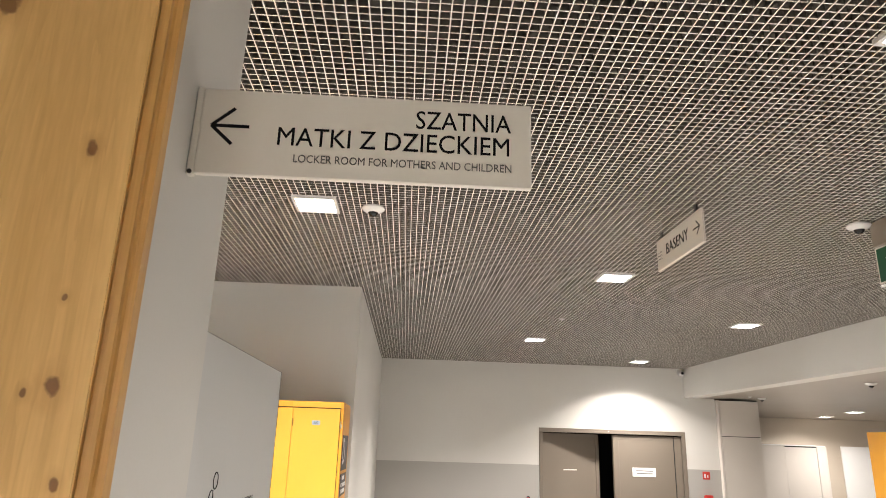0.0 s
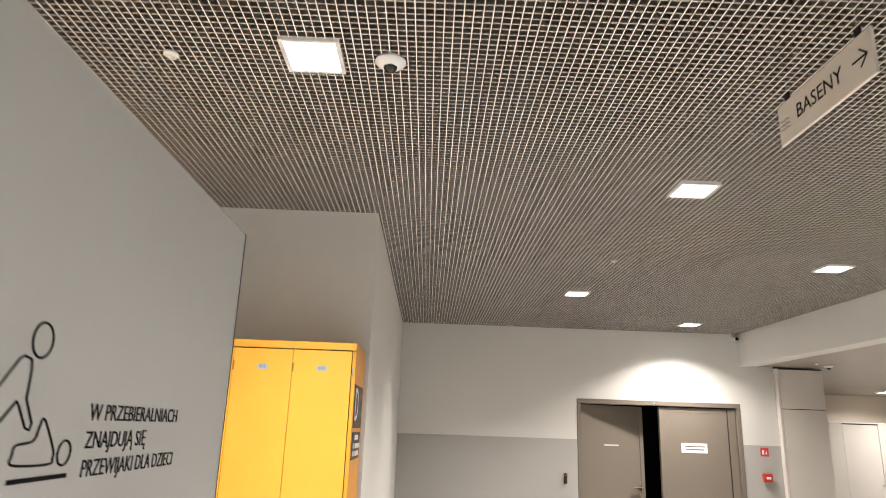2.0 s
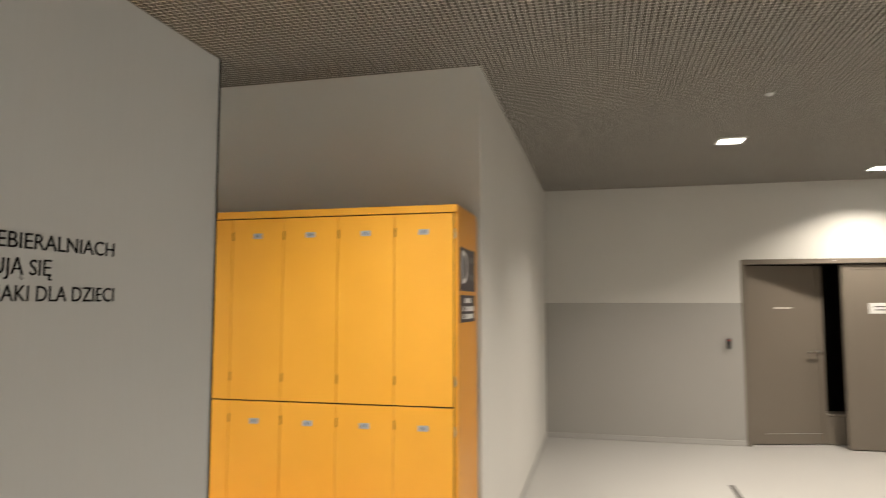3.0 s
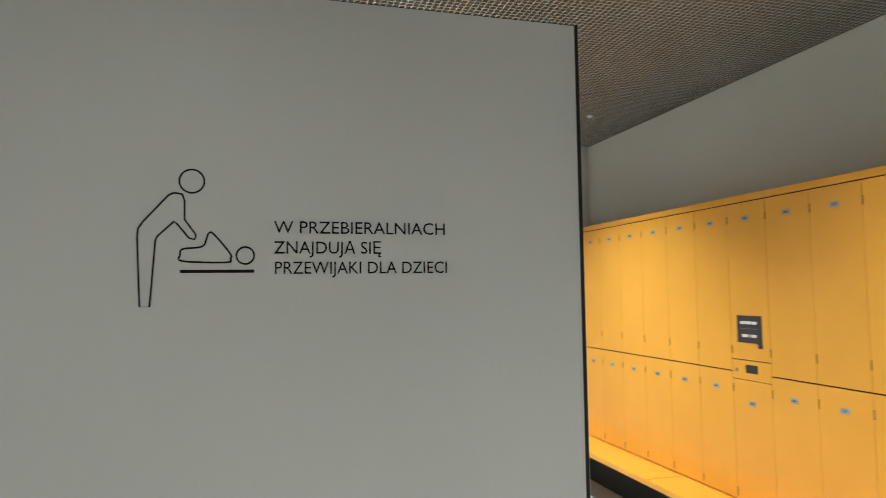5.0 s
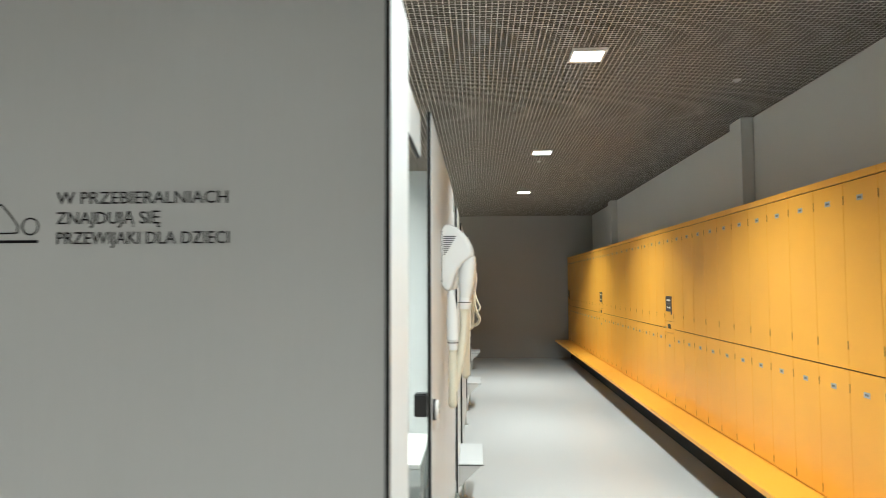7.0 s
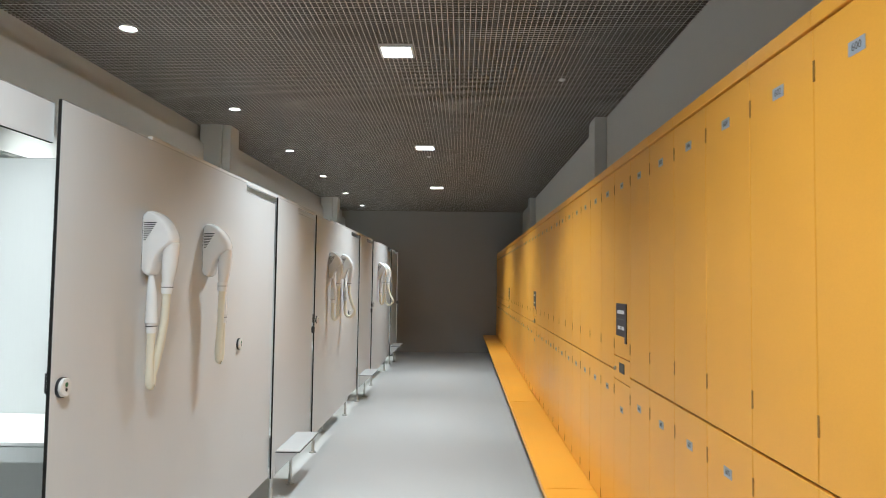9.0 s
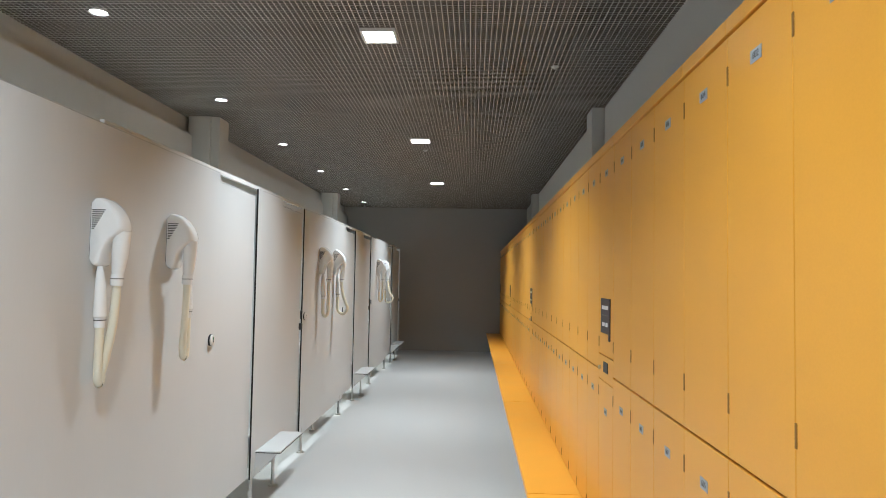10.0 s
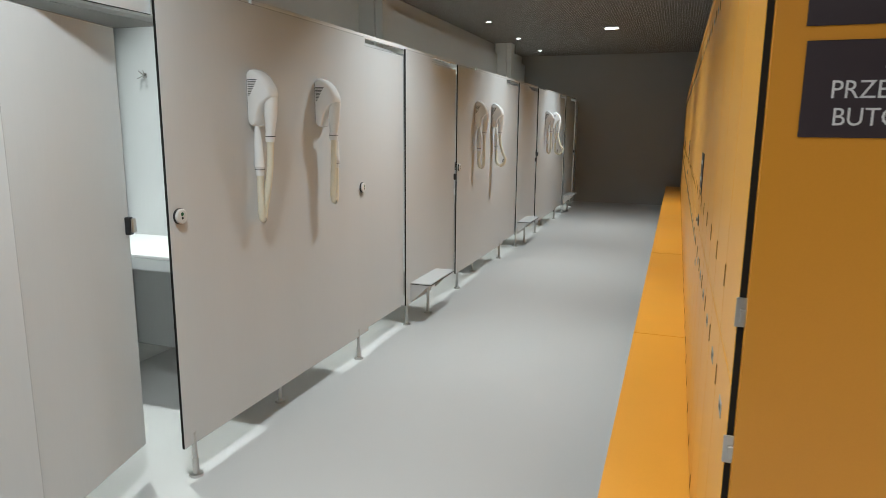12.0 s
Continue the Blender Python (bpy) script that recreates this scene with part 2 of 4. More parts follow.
# frames for writing on faces: towards +x, towards -y, towards +y
FACE_PX = Matrix(((0, 0, 1, 0), (1, 0, 0, 0), (0, 1, 0, 0), (0, 0, 0, 1)))
FACE_MY = Matrix(((1, 0, 0, 0), (0, 0, -1, 0), (0, 1, 0, 0), (0, 0, 0, 1)))


def on(face, x, y, z):
    return Matrix.Translation((x, y, z)) @ face


# ---- structure ----
solid("floor", [(-12.7, 12.0, -6.0, 12.0, -0.12, 0.0)], M_FLOOR, "smooth seamless grey epoxy floor", "floor")
solid("plenum", [(-12.7, 12.0, -6.0, 12.0, 3.55, 3.65)], M_PLENUM, "near-black slab painted as the unlit void above the open ceiling", "ceiling")

PITCH = 0.031


def grid_ceiling():
    """Open-cell ceiling: full-length strips both ways."""
    verts, faces = [], []

    def strip(x0, x1, y0, y1, z0, z1):
        k = len(verts)
        verts.extend([(x, y, z) for x in (x0, x1) for y in (y0, y1) for z in (z0, z1)])
        faces.extend([tuple(k + i for i in f) for f in ((0, 1, 3, 2), (4, 6, 7, 5), (0, 4, 5, 1), (2, 3, 7, 6), (0, 2, 6, 4), (1, 5, 7, 3))])

    t, z0, z1 = 0.0020, CEIL, CEIL + 0.042
    # hall
    x = 0.075
    while x < 4.29:
        strip(x - t, x + t, -5.0, 6.827, z0, z1)
        x += PITCH
    y = -4.99
    while y < 6.827:
        left = 0.06 if (y > 2.49 or y < -1.05) else (-12.5 if y > -1.42 else 0.06)
        strip(left, 4.29, y - t, y + t, z0 + 0.002, z1 - 0.002)
        y += PITCH
    x = 0.075 - PITCH
    while x > -12.5:
        strip(x - t, x + t, -1.42, 2.49, z0, z1)
        x -= PITCH
    y = -1.42 + 0.012
    while y < -1.05:
        strip(-12.5, 0.06, y - t, y + t, z0 + 0.002, z1 - 0.002)
        y += PITCH
    me = bpy.data.meshes.new("ceiling")
    me.from_pydata(verts, [], faces)
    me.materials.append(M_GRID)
    me.materials.append(M_GRID_SHADE)
    # pale bottom edges; every other face takes the painted cell shade
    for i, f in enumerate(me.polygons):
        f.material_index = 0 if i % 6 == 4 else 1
    return tagged(new("ceiling", me), "open-cell metal grid ceiling below a dark void", "ceiling", kind="structure")


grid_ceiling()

# hall walls
solid("wall_hall_side", [(-0.14, 0.06, 2.485, 6.827, 0, 3.55)], M_WALL, "plain white painted wall beside the lockers", "wall")
solid("wall_behind_lockers", [(-12.5, -0.14, 2.485, 2.69, 0, 3.55)], M_WALL, "plain pale grey wall behind the yellow lockers", "wall")
solid("wall_far", [(-0.14, 2.24, 6.827, 7.05, 0, 3.55), (4.265, 4.72, 6.827, 7.05, 0, 3.55), (2.24, 4.265, 6.827, 7.05, 2.055, 3.55)], M_WALL, "white painted wall with a grey lower band and a double door", "wall")
solid("wall_band", [(0.062, 2.238, 6.823, 6.8265, 0.06, 1.57), (4.267, 4.72, 6.823, 6.8265, 0.06, 1.57)], M_WALL_GREY, "grey painted lower band of the wall", "wall")
solid("baseboard", [(0.061, 2.24, 6.812, 6.8225, 0, 0.06), (4.265, 4.72, 6.812, 6.8225, 0, 0.06), (0.0605, 0.072, 2.5, 6.81, 0, 0.06)], M_FLOOR, "coved grey floor skirting", "baseboard", bevel=0.004)
solid("wall_aisle_end", [(-12.7, -12.5, -1.6, 2.7, 0, 3.55)], M_WALL_GREY, "grey end wall of the locker aisle", "wall")
solid("wall_behind_cabins", [(-12.5, -0.61, -1.62, -1.275, 0, 3.55)], M_WALL, "white wall behind the changing cabins", "wall")
bm = bmesh.new()
box(bm, -12.5, -0.61, -1.2745, -1.20, 2.1, 2.765, bevel=0.03, seg=5)
tagged(new("wall_ledge", mesh_of(bm, M_WALL, True)), "boxed-out lower wall with a rounded ledge", "wall", kind="structure")
for px in (-5.0, -10.3):
    solid("pillar", [(px - 0.22, px + 0.03, -1.239, -1.035, 0, 3.55), (px - 0.22, px, -1.0345, -0.955, 0, 3.55)], M_WALL, "square white painted pillar at the wall", "pillar", bevel=0.004)
for px in (-4.725, -10.2):
    solid("pillar", [(px - 0.125, px + 0.125, 2.38, 2.4845, 0, 3.55)], M_WALL, "square painted pillar behind the lockers", "pillar", bevel=0.004)

# pier at the start, with timber jamb
solid("pier", [(-0.6, 0.05, -1.455, -1.045, 0, 3.55)], M_WALL, "painted wall pier beside the changing cabins", "wall", bevel=0.003)
jamb = B((-0.9, 0.0575, -1.497, -1.457, 0, 2.905), bevel=0.0015, seg=2)
edge = B((0.0582, 0.0895, -1.502, -1.457, 0, 2.905), bevel=0.012, seg=5)
tagged(new("timber_edge", mesh_of(edge, M_PINE_EDGE, True)), "rounded varnished pine edge trim of the jamb", "timber", kind="structure")
tagged(new("timber_jamb", mesh_of(jamb, M_PINE, True)), "knotty varnished pine jamb with a rounded edge", "timber", kind="structure")
solid("wall_entrance", [(-0.9, -0.5, -5.0, -1.51, 0, 3.55), (-0.9, 5.2, -5.2, -5.0, 0, 3.55)], M_WALL, "plain white entrance wall", "wall")

# lower soffit to the side
solid("soffit", [(4.29, 4.5, -5.0, 7.05, 2.515, 3.5)], M_WALL, "white boxed downstand along the lower ceiling", "ceiling")
solid("soffit_ceiling", [(4.501, 11.0, -5.0, 11.4, 2.517, 3.5)], M_TAUPE, "low taupe satin metal ceiling of the side corridor", "ceiling")
col = thing("wall_column", (4.722, 6.76, 0), "pale panelled column with a fine joint and dark edge gap", "column", kind="structure")
part("side_panel", B((-0.0015, 0.0055, 0.006, 0.066, 0, 2.495)), M_COLUMN, col, "slim side panel")
part("core", B((0.006, 0.57, 0.012, 0.64, 0, 2.503)), M_CORE, col, "dark core behind the panels")
part("panel", B((0.03, 0.578, 0, 0.0115, 0.08, 2.008), bevel=0.0015), M_COLUMN, col)
part("panel", B((0.03, 0.578, 0, 0.0115, 2.016, 2.49), bevel=0.0015), M_COLUMN, col)
part("panel", B((0.5705, 0.582, 0.013, 0.64, 0.08, 2.49), bevel=0.0015), M_COLUMN, col, "side panel")
part("edge_strip", B((0.0, 0.025, -0.004, 0.0115, 0.0, 2.50), bevel=0.002), M_COLUMN, col, "slim pale edge strip")
part("plinth", B((0.03, 0.578, -0.006, 0.0105, 0, 0.078), bevel=0.004), M_FLOOR, col, "coved grey skirting")
solid("wall_niche", [(4.5, 4.72, 7.05, 11.4, 0, 2.51), (10.8, 11.0, -5, 11.4, 0, 2.51), (4.75, 11.0, -5.2, -5.0, 0, 2.51)], M_WALL, "plain wall of the side corridor", "wall")

solid("wall_corridor_end", [(4.75, 10.79, 11.2, 11.4, 0, 2.51)], M_BEIGE, "plain beige end wall of the side corridor", "wall")


# ---- double steel door in the far wall ----
def far_door():
    d = thing("door_1", (2.24, 6.827, 0), "brown-grey steel double door standing ajar", "door", kind="structure")
    part("door_frame", B((0.002, 0.052, -0.008, 0.14, 0, 2.0), (1.973, 2.023, -0.008, 0.14, 0, 2.0), (0.002, 2.023, -0.008, 0.14, 2.0, 2.053), bevel=0.003), M_DOOR, d)
    leaf = part("door_leaf", B((0, 0.86, 0, 0.05, 0.008, 1.99), bevel=0.004), M_DOOR, d)
    leaf.location, leaf.rotation_euler = (0.056, 0.075, 0), (0, 0, radians(15))
    bm = bmesh.new()
    cyl(bm, (0.79, -0.012, 1.02), 0.024, 0.012, "y")
    cyl(bm, (0.79, -0.05, 1.02), 0.009, 0.04, "y")
    box(bm, 0.67, 0.80, -0.058, -0.042, 1.011, 1.029, bevel=0.004)
    part("handle", bm, M_STEEL, leaf, "steel lever handle")
    part("lettering_bar", B((0.32, 0.52, -0.002, -0.0005, 1.505, 1.52)), M_SIGN, leaf, "thin pale label strip")
    leaf2 = part("door_leaf", B((1.02, 1.966, -0.004, 0.046, 0.008, 1.99), bevel=0.004), M_DOOR, d)
    leaf2.location = (0, 0.035, 0)
    part("stile", B((1.875, 1.964, -0.012, -0.0045, 0.01, 1.985), bevel=0.002), M_DOOR, leaf2, "raised edge stile")
    part("stile", B((1.022, 1.10, -0.009, -0.0045, 0.01, 1.985), bevel=0.002), M_DOOR, leaf2, "raised edge stile")
    part("head_rail", B((1.1015, 1.858, -0.008, -0.0045, 1.93, 1.985), bevel=0.002), M_DOOR, leaf2, "raised top rail")
    part("kick_line", B((0.17, 0.80, -0.002, -0.0005, 0.118, 0.124)), M_STEEL, leaf, "thin bright line along the foot")
    part("astragal", B((0.815, 0.868, -0.012, -0.0005, 0.01, 1.985), bevel=0.003), M_DOOR, leaf, "pale closing strip")
    part("rebate", B((1.86, 1.872, -0.0065, -0.0045, 0.01, 1.98)), M_BLACK, leaf2, "dark rebate line")
    plate = part("notice", B((1.275, 1.595, -0.009, -0.0045, 1.455, 1.57), bevel=0.001), M_WHITE, leaf2, "white notice with two lines of black text")
    for z, x0, x1 in ((1.53, 1.32, 1.56), (1.495, 1.33, 1.55)):
        part("text_line", B((x0, x1, -0.0105, -0.0095, z - 0.006, z + 0.006)), M_GREYINK, leaf2, "line of small black print")
    part("closer_bolt", cyl(bmesh.new(), (0.95, -0.032, 2.03), 0.006, 0.006, "y"), M_WHITE, d)


far_door()
crate = thing("storage_crate", (3.1, 7.12, 0), "brown-grey crate just behind the open door", "crate")
part("body", B((0, 0.34, 0, 0.24, 0.0, 0.31), bevel=0.006), M_DOOR, crate)
part("lid", B((-0.006, 0.346, -0.006, 0.246, 0.311, 0.335), bevel=0.004), M_DOOR, crate)
solid("dark_room", [(1.6, 4.7, 9.0, 9.1, 0, 2.6), (1.5, 1.6, 7.05, 9.1, 0, 2.6), (4.4, 4.49, 7.05, 9.1, 0, 2.6), (1.5, 4.49, 7.05, 9.1, 2.6, 2.7)], M_DARK, "room behind the double door, its darkness painted as near-black walls", "room")


# ---- ceiling fittings ----
def led_panel(x, y, z):
    p = thing("ceiling_light", (x, y, z), "square recessed LED ceiling light, lit", "ceiling light", "square LED lights")
    part("frame", B((-0.106, 0.106, -0.106, -0.09, -0.006, 0.012), (-0.106, 0.106, 0.09, 0.106, -0.006, 0.012), (-0.106, -0.09, -0.09, 0.09, -0.006, 0.012), (0.09, 0.106, -0.09, 0.09, -0.006, 0.012)), M_WHITE, p)
    part("diffuser", B((-0.089, 0.089, -0.089, 0.089, 0.0, 0.008)), M_LED, p, "glowing white diffuser")
    return p


first = led_panel(*HALL_LAMPS[0], CEIL - 0.004)
# the added out-of-view lamps get the same fitting
for q in HALL_LAMPS[1:] + AISLE_LAMPS:
    copy_thing(first, pose(*q, CEIL - 0.004))
for q in SOFFIT_LAMPS:
    copy_thing(first, pose(*q, 2.504))


def downlight(x, y):
    p = thing("downlight", (x, y, CEIL - 0.004), "small round recessed downlight, lit", "downlight", "round downlights over the cabins")
    bm = bmesh.new()
    bmesh.ops.create_cone(bm, cap_ends=False, segments=24, radius1=0.050, radius2=0.040, depth=0.014)
    part("rim", bm, M_WHITE, p, smooth=True)
    part("diffuser", cyl(bmesh.new(), (0, 0, -0.001), 0.0405, 0.006, seg=24), M_LED, p, "glowing round diffuser")
    return p


first = downlight(*DOWNLIGHTS[0])
for q in DOWNLIGHTS[1:]:
    copy_thing(first, pose(*q, CEIL - 0.004))


def dome_camera(x, y, z):
    p = thing("dome_camera", (x, y, z), "white ceiling dome camera with a dark lens", "camera", "ceiling dome cameras")
    part("base", tube([(0, 0, 0), (0, 0, -0.008), (0, 0, -0.018), (0, 0, -0.027)], 0, M_WHITE, seg=24, radii=[0.055, 0.057, 0.048, 0.028]), M_WHITE, p, smooth=True)
    bm = bmesh.new()
    bmesh.ops.create_uvsphere(bm, u_segments=16, v_segments=10, radius=0.026, matrix=Matrix.Translation((0, 0, -0.021)))
    part("lens_dome", bm, M_GLASS, p, "dark glossy dome", smooth=True)
    return p


first = dome_camera(0.23, 0.715, CEIL)
copy_thing(first, pose(2.625, 0.634, CEIL))
for q in ((5.16, 6.38, 2.513), (5.04, 4.07, 2.513)):
    copy_thing(first, pose(*q))


def detector(x, y, z):
    p = thing("smoke_detector", (x, y, z), "small white round ceiling detector", "detector", "ceiling detectors")
    part("base", tube([(0, 0, 0), (0, 0, -0.007), (0, 0, -0.012)], 0, M_WHITE, seg=20, radii=[0.027, 0.027, 0.018]), M_WHITE, p, smooth=True)
    part("sensor", tube([(0, 0, -0.0115), (0, 0, -0.018)], 0, M_WHITE, seg=12, radii=[0.014, 0.011]), M_WHITE, p, smooth=True)
    return p


first = detector(-0.562, 0.729, CEIL)
for q in ((1.785, 3.395, CEIL), (-6.445, 0.842, CEIL), (-3.523, 1.935, CEIL), (4.89, 6.17, 2.51)):
    copy_thing(first, pose(*q))


def corner_camera():
    p = thing("wall_camera", (4.225, 6.777, 2.85), "small white security camera under the ceiling corner", "camera")
    part("bracket", B((-0.03, 0.03, 0.0, 0.048, 0.0, 0.06), bevel=0.006, seg=2), M_WHITE, p)
    part("housing", B((-0.035, 0.035, -0.10, 0.0, -0.045, 0.02), bevel=0.014, seg=3), M_WHITE, p, smooth=True)
    part("lens", cyl(bmesh.new(), (0, -0.1005, -0.013), 0.02, -0.006, "y"), M_GLASS, p, "dark lens")


corner_camera()


# ---- signs ----
def sign_locker_room():
    w, z0, z1 = 0.582, 2.236, 2.395
    s = thing("projecting_sign", (0.052, -1.28, z0), "off-white projecting sign with an arrow and black lettering", "sign")
    part("board", B((0.012, w, -0.006, 0.006, 0, z1 - z0), bevel=0.002), M_SIGN, s)
    part("bracket", B((0.0, 0.0118, -0.007, 0.007, -0.003, z1 - z0 + 0.002), bevel=0.002), M_SIGN, s, "slim wall bracket")
    part("screw", cyl(bmesh.new(), (0.006, -0.010, 0.002), 0.004, 0.003, "y", 8), M_BLACK, s)
    y = -0.0068
    lettering("SZATNIA", 0.049, M_INK, s, on(FACE_MY, w - 0.036, y, 0.117), "RIGHT", width=0.166)
    lettering("MATKI Z DZIECKIEM", 0.049, M_INK, s, on(FACE_MY, w - 0.036, y, 0.073), "RIGHT", width=0.398)
    lettering("LOCKER ROOM FOR MOTHERS AND CHILDREN", 0.0205, M_GREYINK, s, on(FACE_MY, w - 0.034, y, 0.034), "RIGHT", width=0.372)
    bm = bmesh.new()
    cx, cz, L = 0.032, 0.089, 0.063
    box(bm, cx, cx + L, y, y + 0.0006, cz - 0.003, cz + 0.003)
    for sgn in (1, -1):
        b2 = bmesh.new()
        box(b2, 0, 0.05, 0, 0.0006, -0.003, 0.003)
        bmesh.ops.transform(b2, verts=b2.verts, matrix=Matrix.Translation((cx - 0.001, y - 0.0002 * sgn, cz)) @ Matrix.Rotation(radians(-42 * sgn), 4, "Y"))
        me = bpy.data.meshes.new("tmp")
        b2.to_mesh(me)
        b2.free()
        bm.from_mesh(me)
    part("arrow", bm, M_INK, s, "black arrow")


sign_locker_room()

FACE_MX = Matrix(((0, 0, -1, 0), (-1, 0, 0, 0), (0, 1, 0, 0), (0, 0, 0, 1)))


def sign_pools():
    s = thing("hanging_sign", (1.664, 0.52, 2.665), "off-white hanging sign with black lettering and an arrow", "sign")
    part("board", B((-0.006, 0.006, -0.26, 0.26, 0, 0.155), bevel=0.002), M_SIGN, s)
    for yy in (-0.2, 0.2):
        part("hanger", B((-0.004, 0.004, yy - 0.012, yy + 0.012, 0.1552, 0.185)), M_BLACK, s, "black hanger clip")
        part("wire", B((-0.0012, 0.0012, yy - 0.0012, yy + 0.0012, 0.1852, 0.29)), M_STEEL, s, "thin steel wire")
    lettering("BASENY", 0.075, M_INK, s, on(FACE_MX, -0.0068, 0.145, 0.08), "LEFT", width=0.255)
    bm = bmesh.new()
    box(bm, -0.0068, -0.0062, -0.235, -0.165, 0.077, 0.083)
    for sgn in (1, -1):
        b2 = bmesh.new()
        box(b2, 0, 0.0006, 0, 0.045, -0.003, 0.003)
        bmesh.ops.transform(b2, verts=b2.verts, matrix=Matrix.Translation((-0.0070, -0.236, 0.08)) @ Matrix.Rotation(radians(42 * sgn), 4, "X"))
        me = bpy.data.meshes.new("tmp")
        b2.to_mesh(me)
        b2.free()
        bm.from_mesh(me)
    part("arrow", bm, M_INK, s, "black arrow")
    for i in range(3):
        pts = [(-0.0066, 0.245 - 0.006 * k, 0.055 + 0.016 * i + 0.004 * math.sin(k * 1.3)) for k in range(10)]
        part("wave", tube(pts, 0.0013, M_GREYINK, seg=5), M_GREYINK, s, "thin wave line")


sign_pools()


def exit_sign():
    s = thing("exit_sign", (2.685, 0.62, 2.615), "green emergency exit sign hung from the ceiling", "sign")
    part("panel", B((-0.004, 0.004, -0.32, 0, 0, 0.165), bevel=0.002), M_GREEN, s)
    part("border", B((-0.0035, 0.0035, -0.326, 0.006, -0.006, 0.171)), M_SIGN, s, "pale edge")
    part("base_lip", B((-0.010, 0.010, -0.326, 0.006, -0.024, -0.012), bevel=0.005, seg=2), M_WHITE, s, "pale lower lip")
    part("housing", B((-0.022, 0.022, -0.326, -0.006, 0.1715, 0.294), bevel=0.003), M_TAUPE, s, "taupe housing")
    bm = bmesh.new()
    cyl(bm, (-0.005, -0.088, 0.128), 0.010, 0.0012, "x", 12)
    for y0, z0, w, h, turn in ((-0.085, 0.092, 0.012, 0.03, 14), (-0.070, 0.103, 0.024, 0.006, 30), (-0.104, 0.098, 0.024, 0.006, -20), (-0.068, 0.062, 0.030, 0.007, 32), (-0.098, 0.058, 0.007, 0.034, -12)):
        b2 = bmesh.new()
        box(b2, 0, 0.0008, -w / 2, w / 2, -h / 2, h / 2)
        bmesh.ops.transform(b2, verts=b2.verts, matrix=Matrix.Translation((-0.0053, y0, z0)) @ Matrix.Rotation(radians(turn), 4, "X"))
        me = bpy.data.meshes.new("tmp")
        b2.to_mesh(me)
        b2.free()
        bm.from_mesh(me)
    part("symbol", bm, M_WHITEINK, s, "white escape symbol")
    part("arrow", B((-0.0055, -0.0045, -0.28, -0.17, 0.075, 0.09)), M_WHITEINK, s, "white bar")


exit_sign()


def wall_labels():
    for z, h, w, nm, lab in ((1.495, 0.10, 0.10, "fire_sign", "small red and white fire safety sign"), (1.20, 0.095, 0.11, "alarm_button", "red fire alarm call point")):
        p = thing(nm, (4.515, 6.8225, z), lab, "sign" if nm == "fire_sign" else "alarm")
        d = 0.004 if nm == "fire_sign" else 0.05
        part("body", B((-w / 2, w / 2, -d, 0, -h / 2, h / 2), bevel=0.0015 if d < 0.01 else 0.008, seg=2), M_RED, p)
        if nm == "fire_sign":
            part("symbol", B((-0.030, -0.008, -d - 0.0012, -d - 0.0002, -0.028, 0.022)), M_WHITEINK, p, "white extinguisher symbol")
            part("flame", B((0.012, 0.026, -d - 0.0012, -d - 0.0002, -0.028, 0.006)), M_WHITEINK, p, "white flame symbol")
        else:
            part("symbol", B((-0.028, 0.028, -d - 0.0012, -d - 0.0002, -0.014, 0.012)), M_WHITEINK, p, "white press field")
    p = thing("card_reader", (2.085, 6.8225, 1.115), "small dark wall-mounted card reader with a red light", "reader")
    part("body", B((-0.021, 0.021, -0.03, 0, -0.06, 0.06), bevel=0.008, seg=2), M_BLACK, p, smooth=True)
    part("light", B((-0.014, 0.014, -0.0315, -0.0305, 0.035, 0.045)), M_RED, p, "red indicator")


wall_labels()


# ---- changing cabins ----
TOP, END_TOP, LOW, T = 2.02, 2.033, 0.15, 0.013
cabin_group = "row of changing cabins"


def leg(parent, x, y, h=LOW + 0.05):
    bm = bmesh.new()
    cyl(bm, (x, y, 0.012), 0.0105, h - 0.012, seg=14)
    cyl(bm, (x, y, 0.012), 0.0135, 0.07, seg=14)
    cyl(bm, (x, y, 0.0), 0.030, 0.012, seg=20)
    return part("leg", bm, M_STEEL, parent, "stainless steel foot", smooth=True)


def hpl(name, parent, x0, x1, z0, z1, y0=-T, label=""):
    """A laminate board parallel to the aisle: pale faces, dark core at the edges."""
    ob = part(name, B((x0, x1, y0 + 0.0012, y0 + T - 0.0012, z0, z1)), M_CORE, parent)
    me = ob.data
    bm = bmesh.new()
    box(bm, x0 + 0.0015, x1 - 0.0015, y0 + T - 0.0012, y0 + T, z0 + 0.0015, z1 - 0.0015)
    box(bm, x0 + 0.0015, x1 - 0.0015, y0, y0 + 0.0012, z0 + 0.0015, z1 - 0.0015)
    part("face", bm, M_HPL, ob, label)
    return ob


def hpl_side(name, parent, xc, y0, y1, z0, z1):
    ob = part(name, B((xc - T / 2 + 0.0012, xc + T / 2 - 0.0012, y0, y1, z0, z1)), M_CORE, parent)
    bm = bmesh.new()
    box(bm, xc + T / 2 - 0.0012, xc + T / 2, y0 + 0.0015, y1 - 0.0015, z0 + 0.0015, z1 - 0.0015)
    box(bm, xc - T / 2, xc - T / 2 + 0.0012, y0 + 0.0015, y1 - 0.0015, z0 + 0.0015, z1 - 0.0015)
    part("face", bm, M_HPL, ob)
    return ob


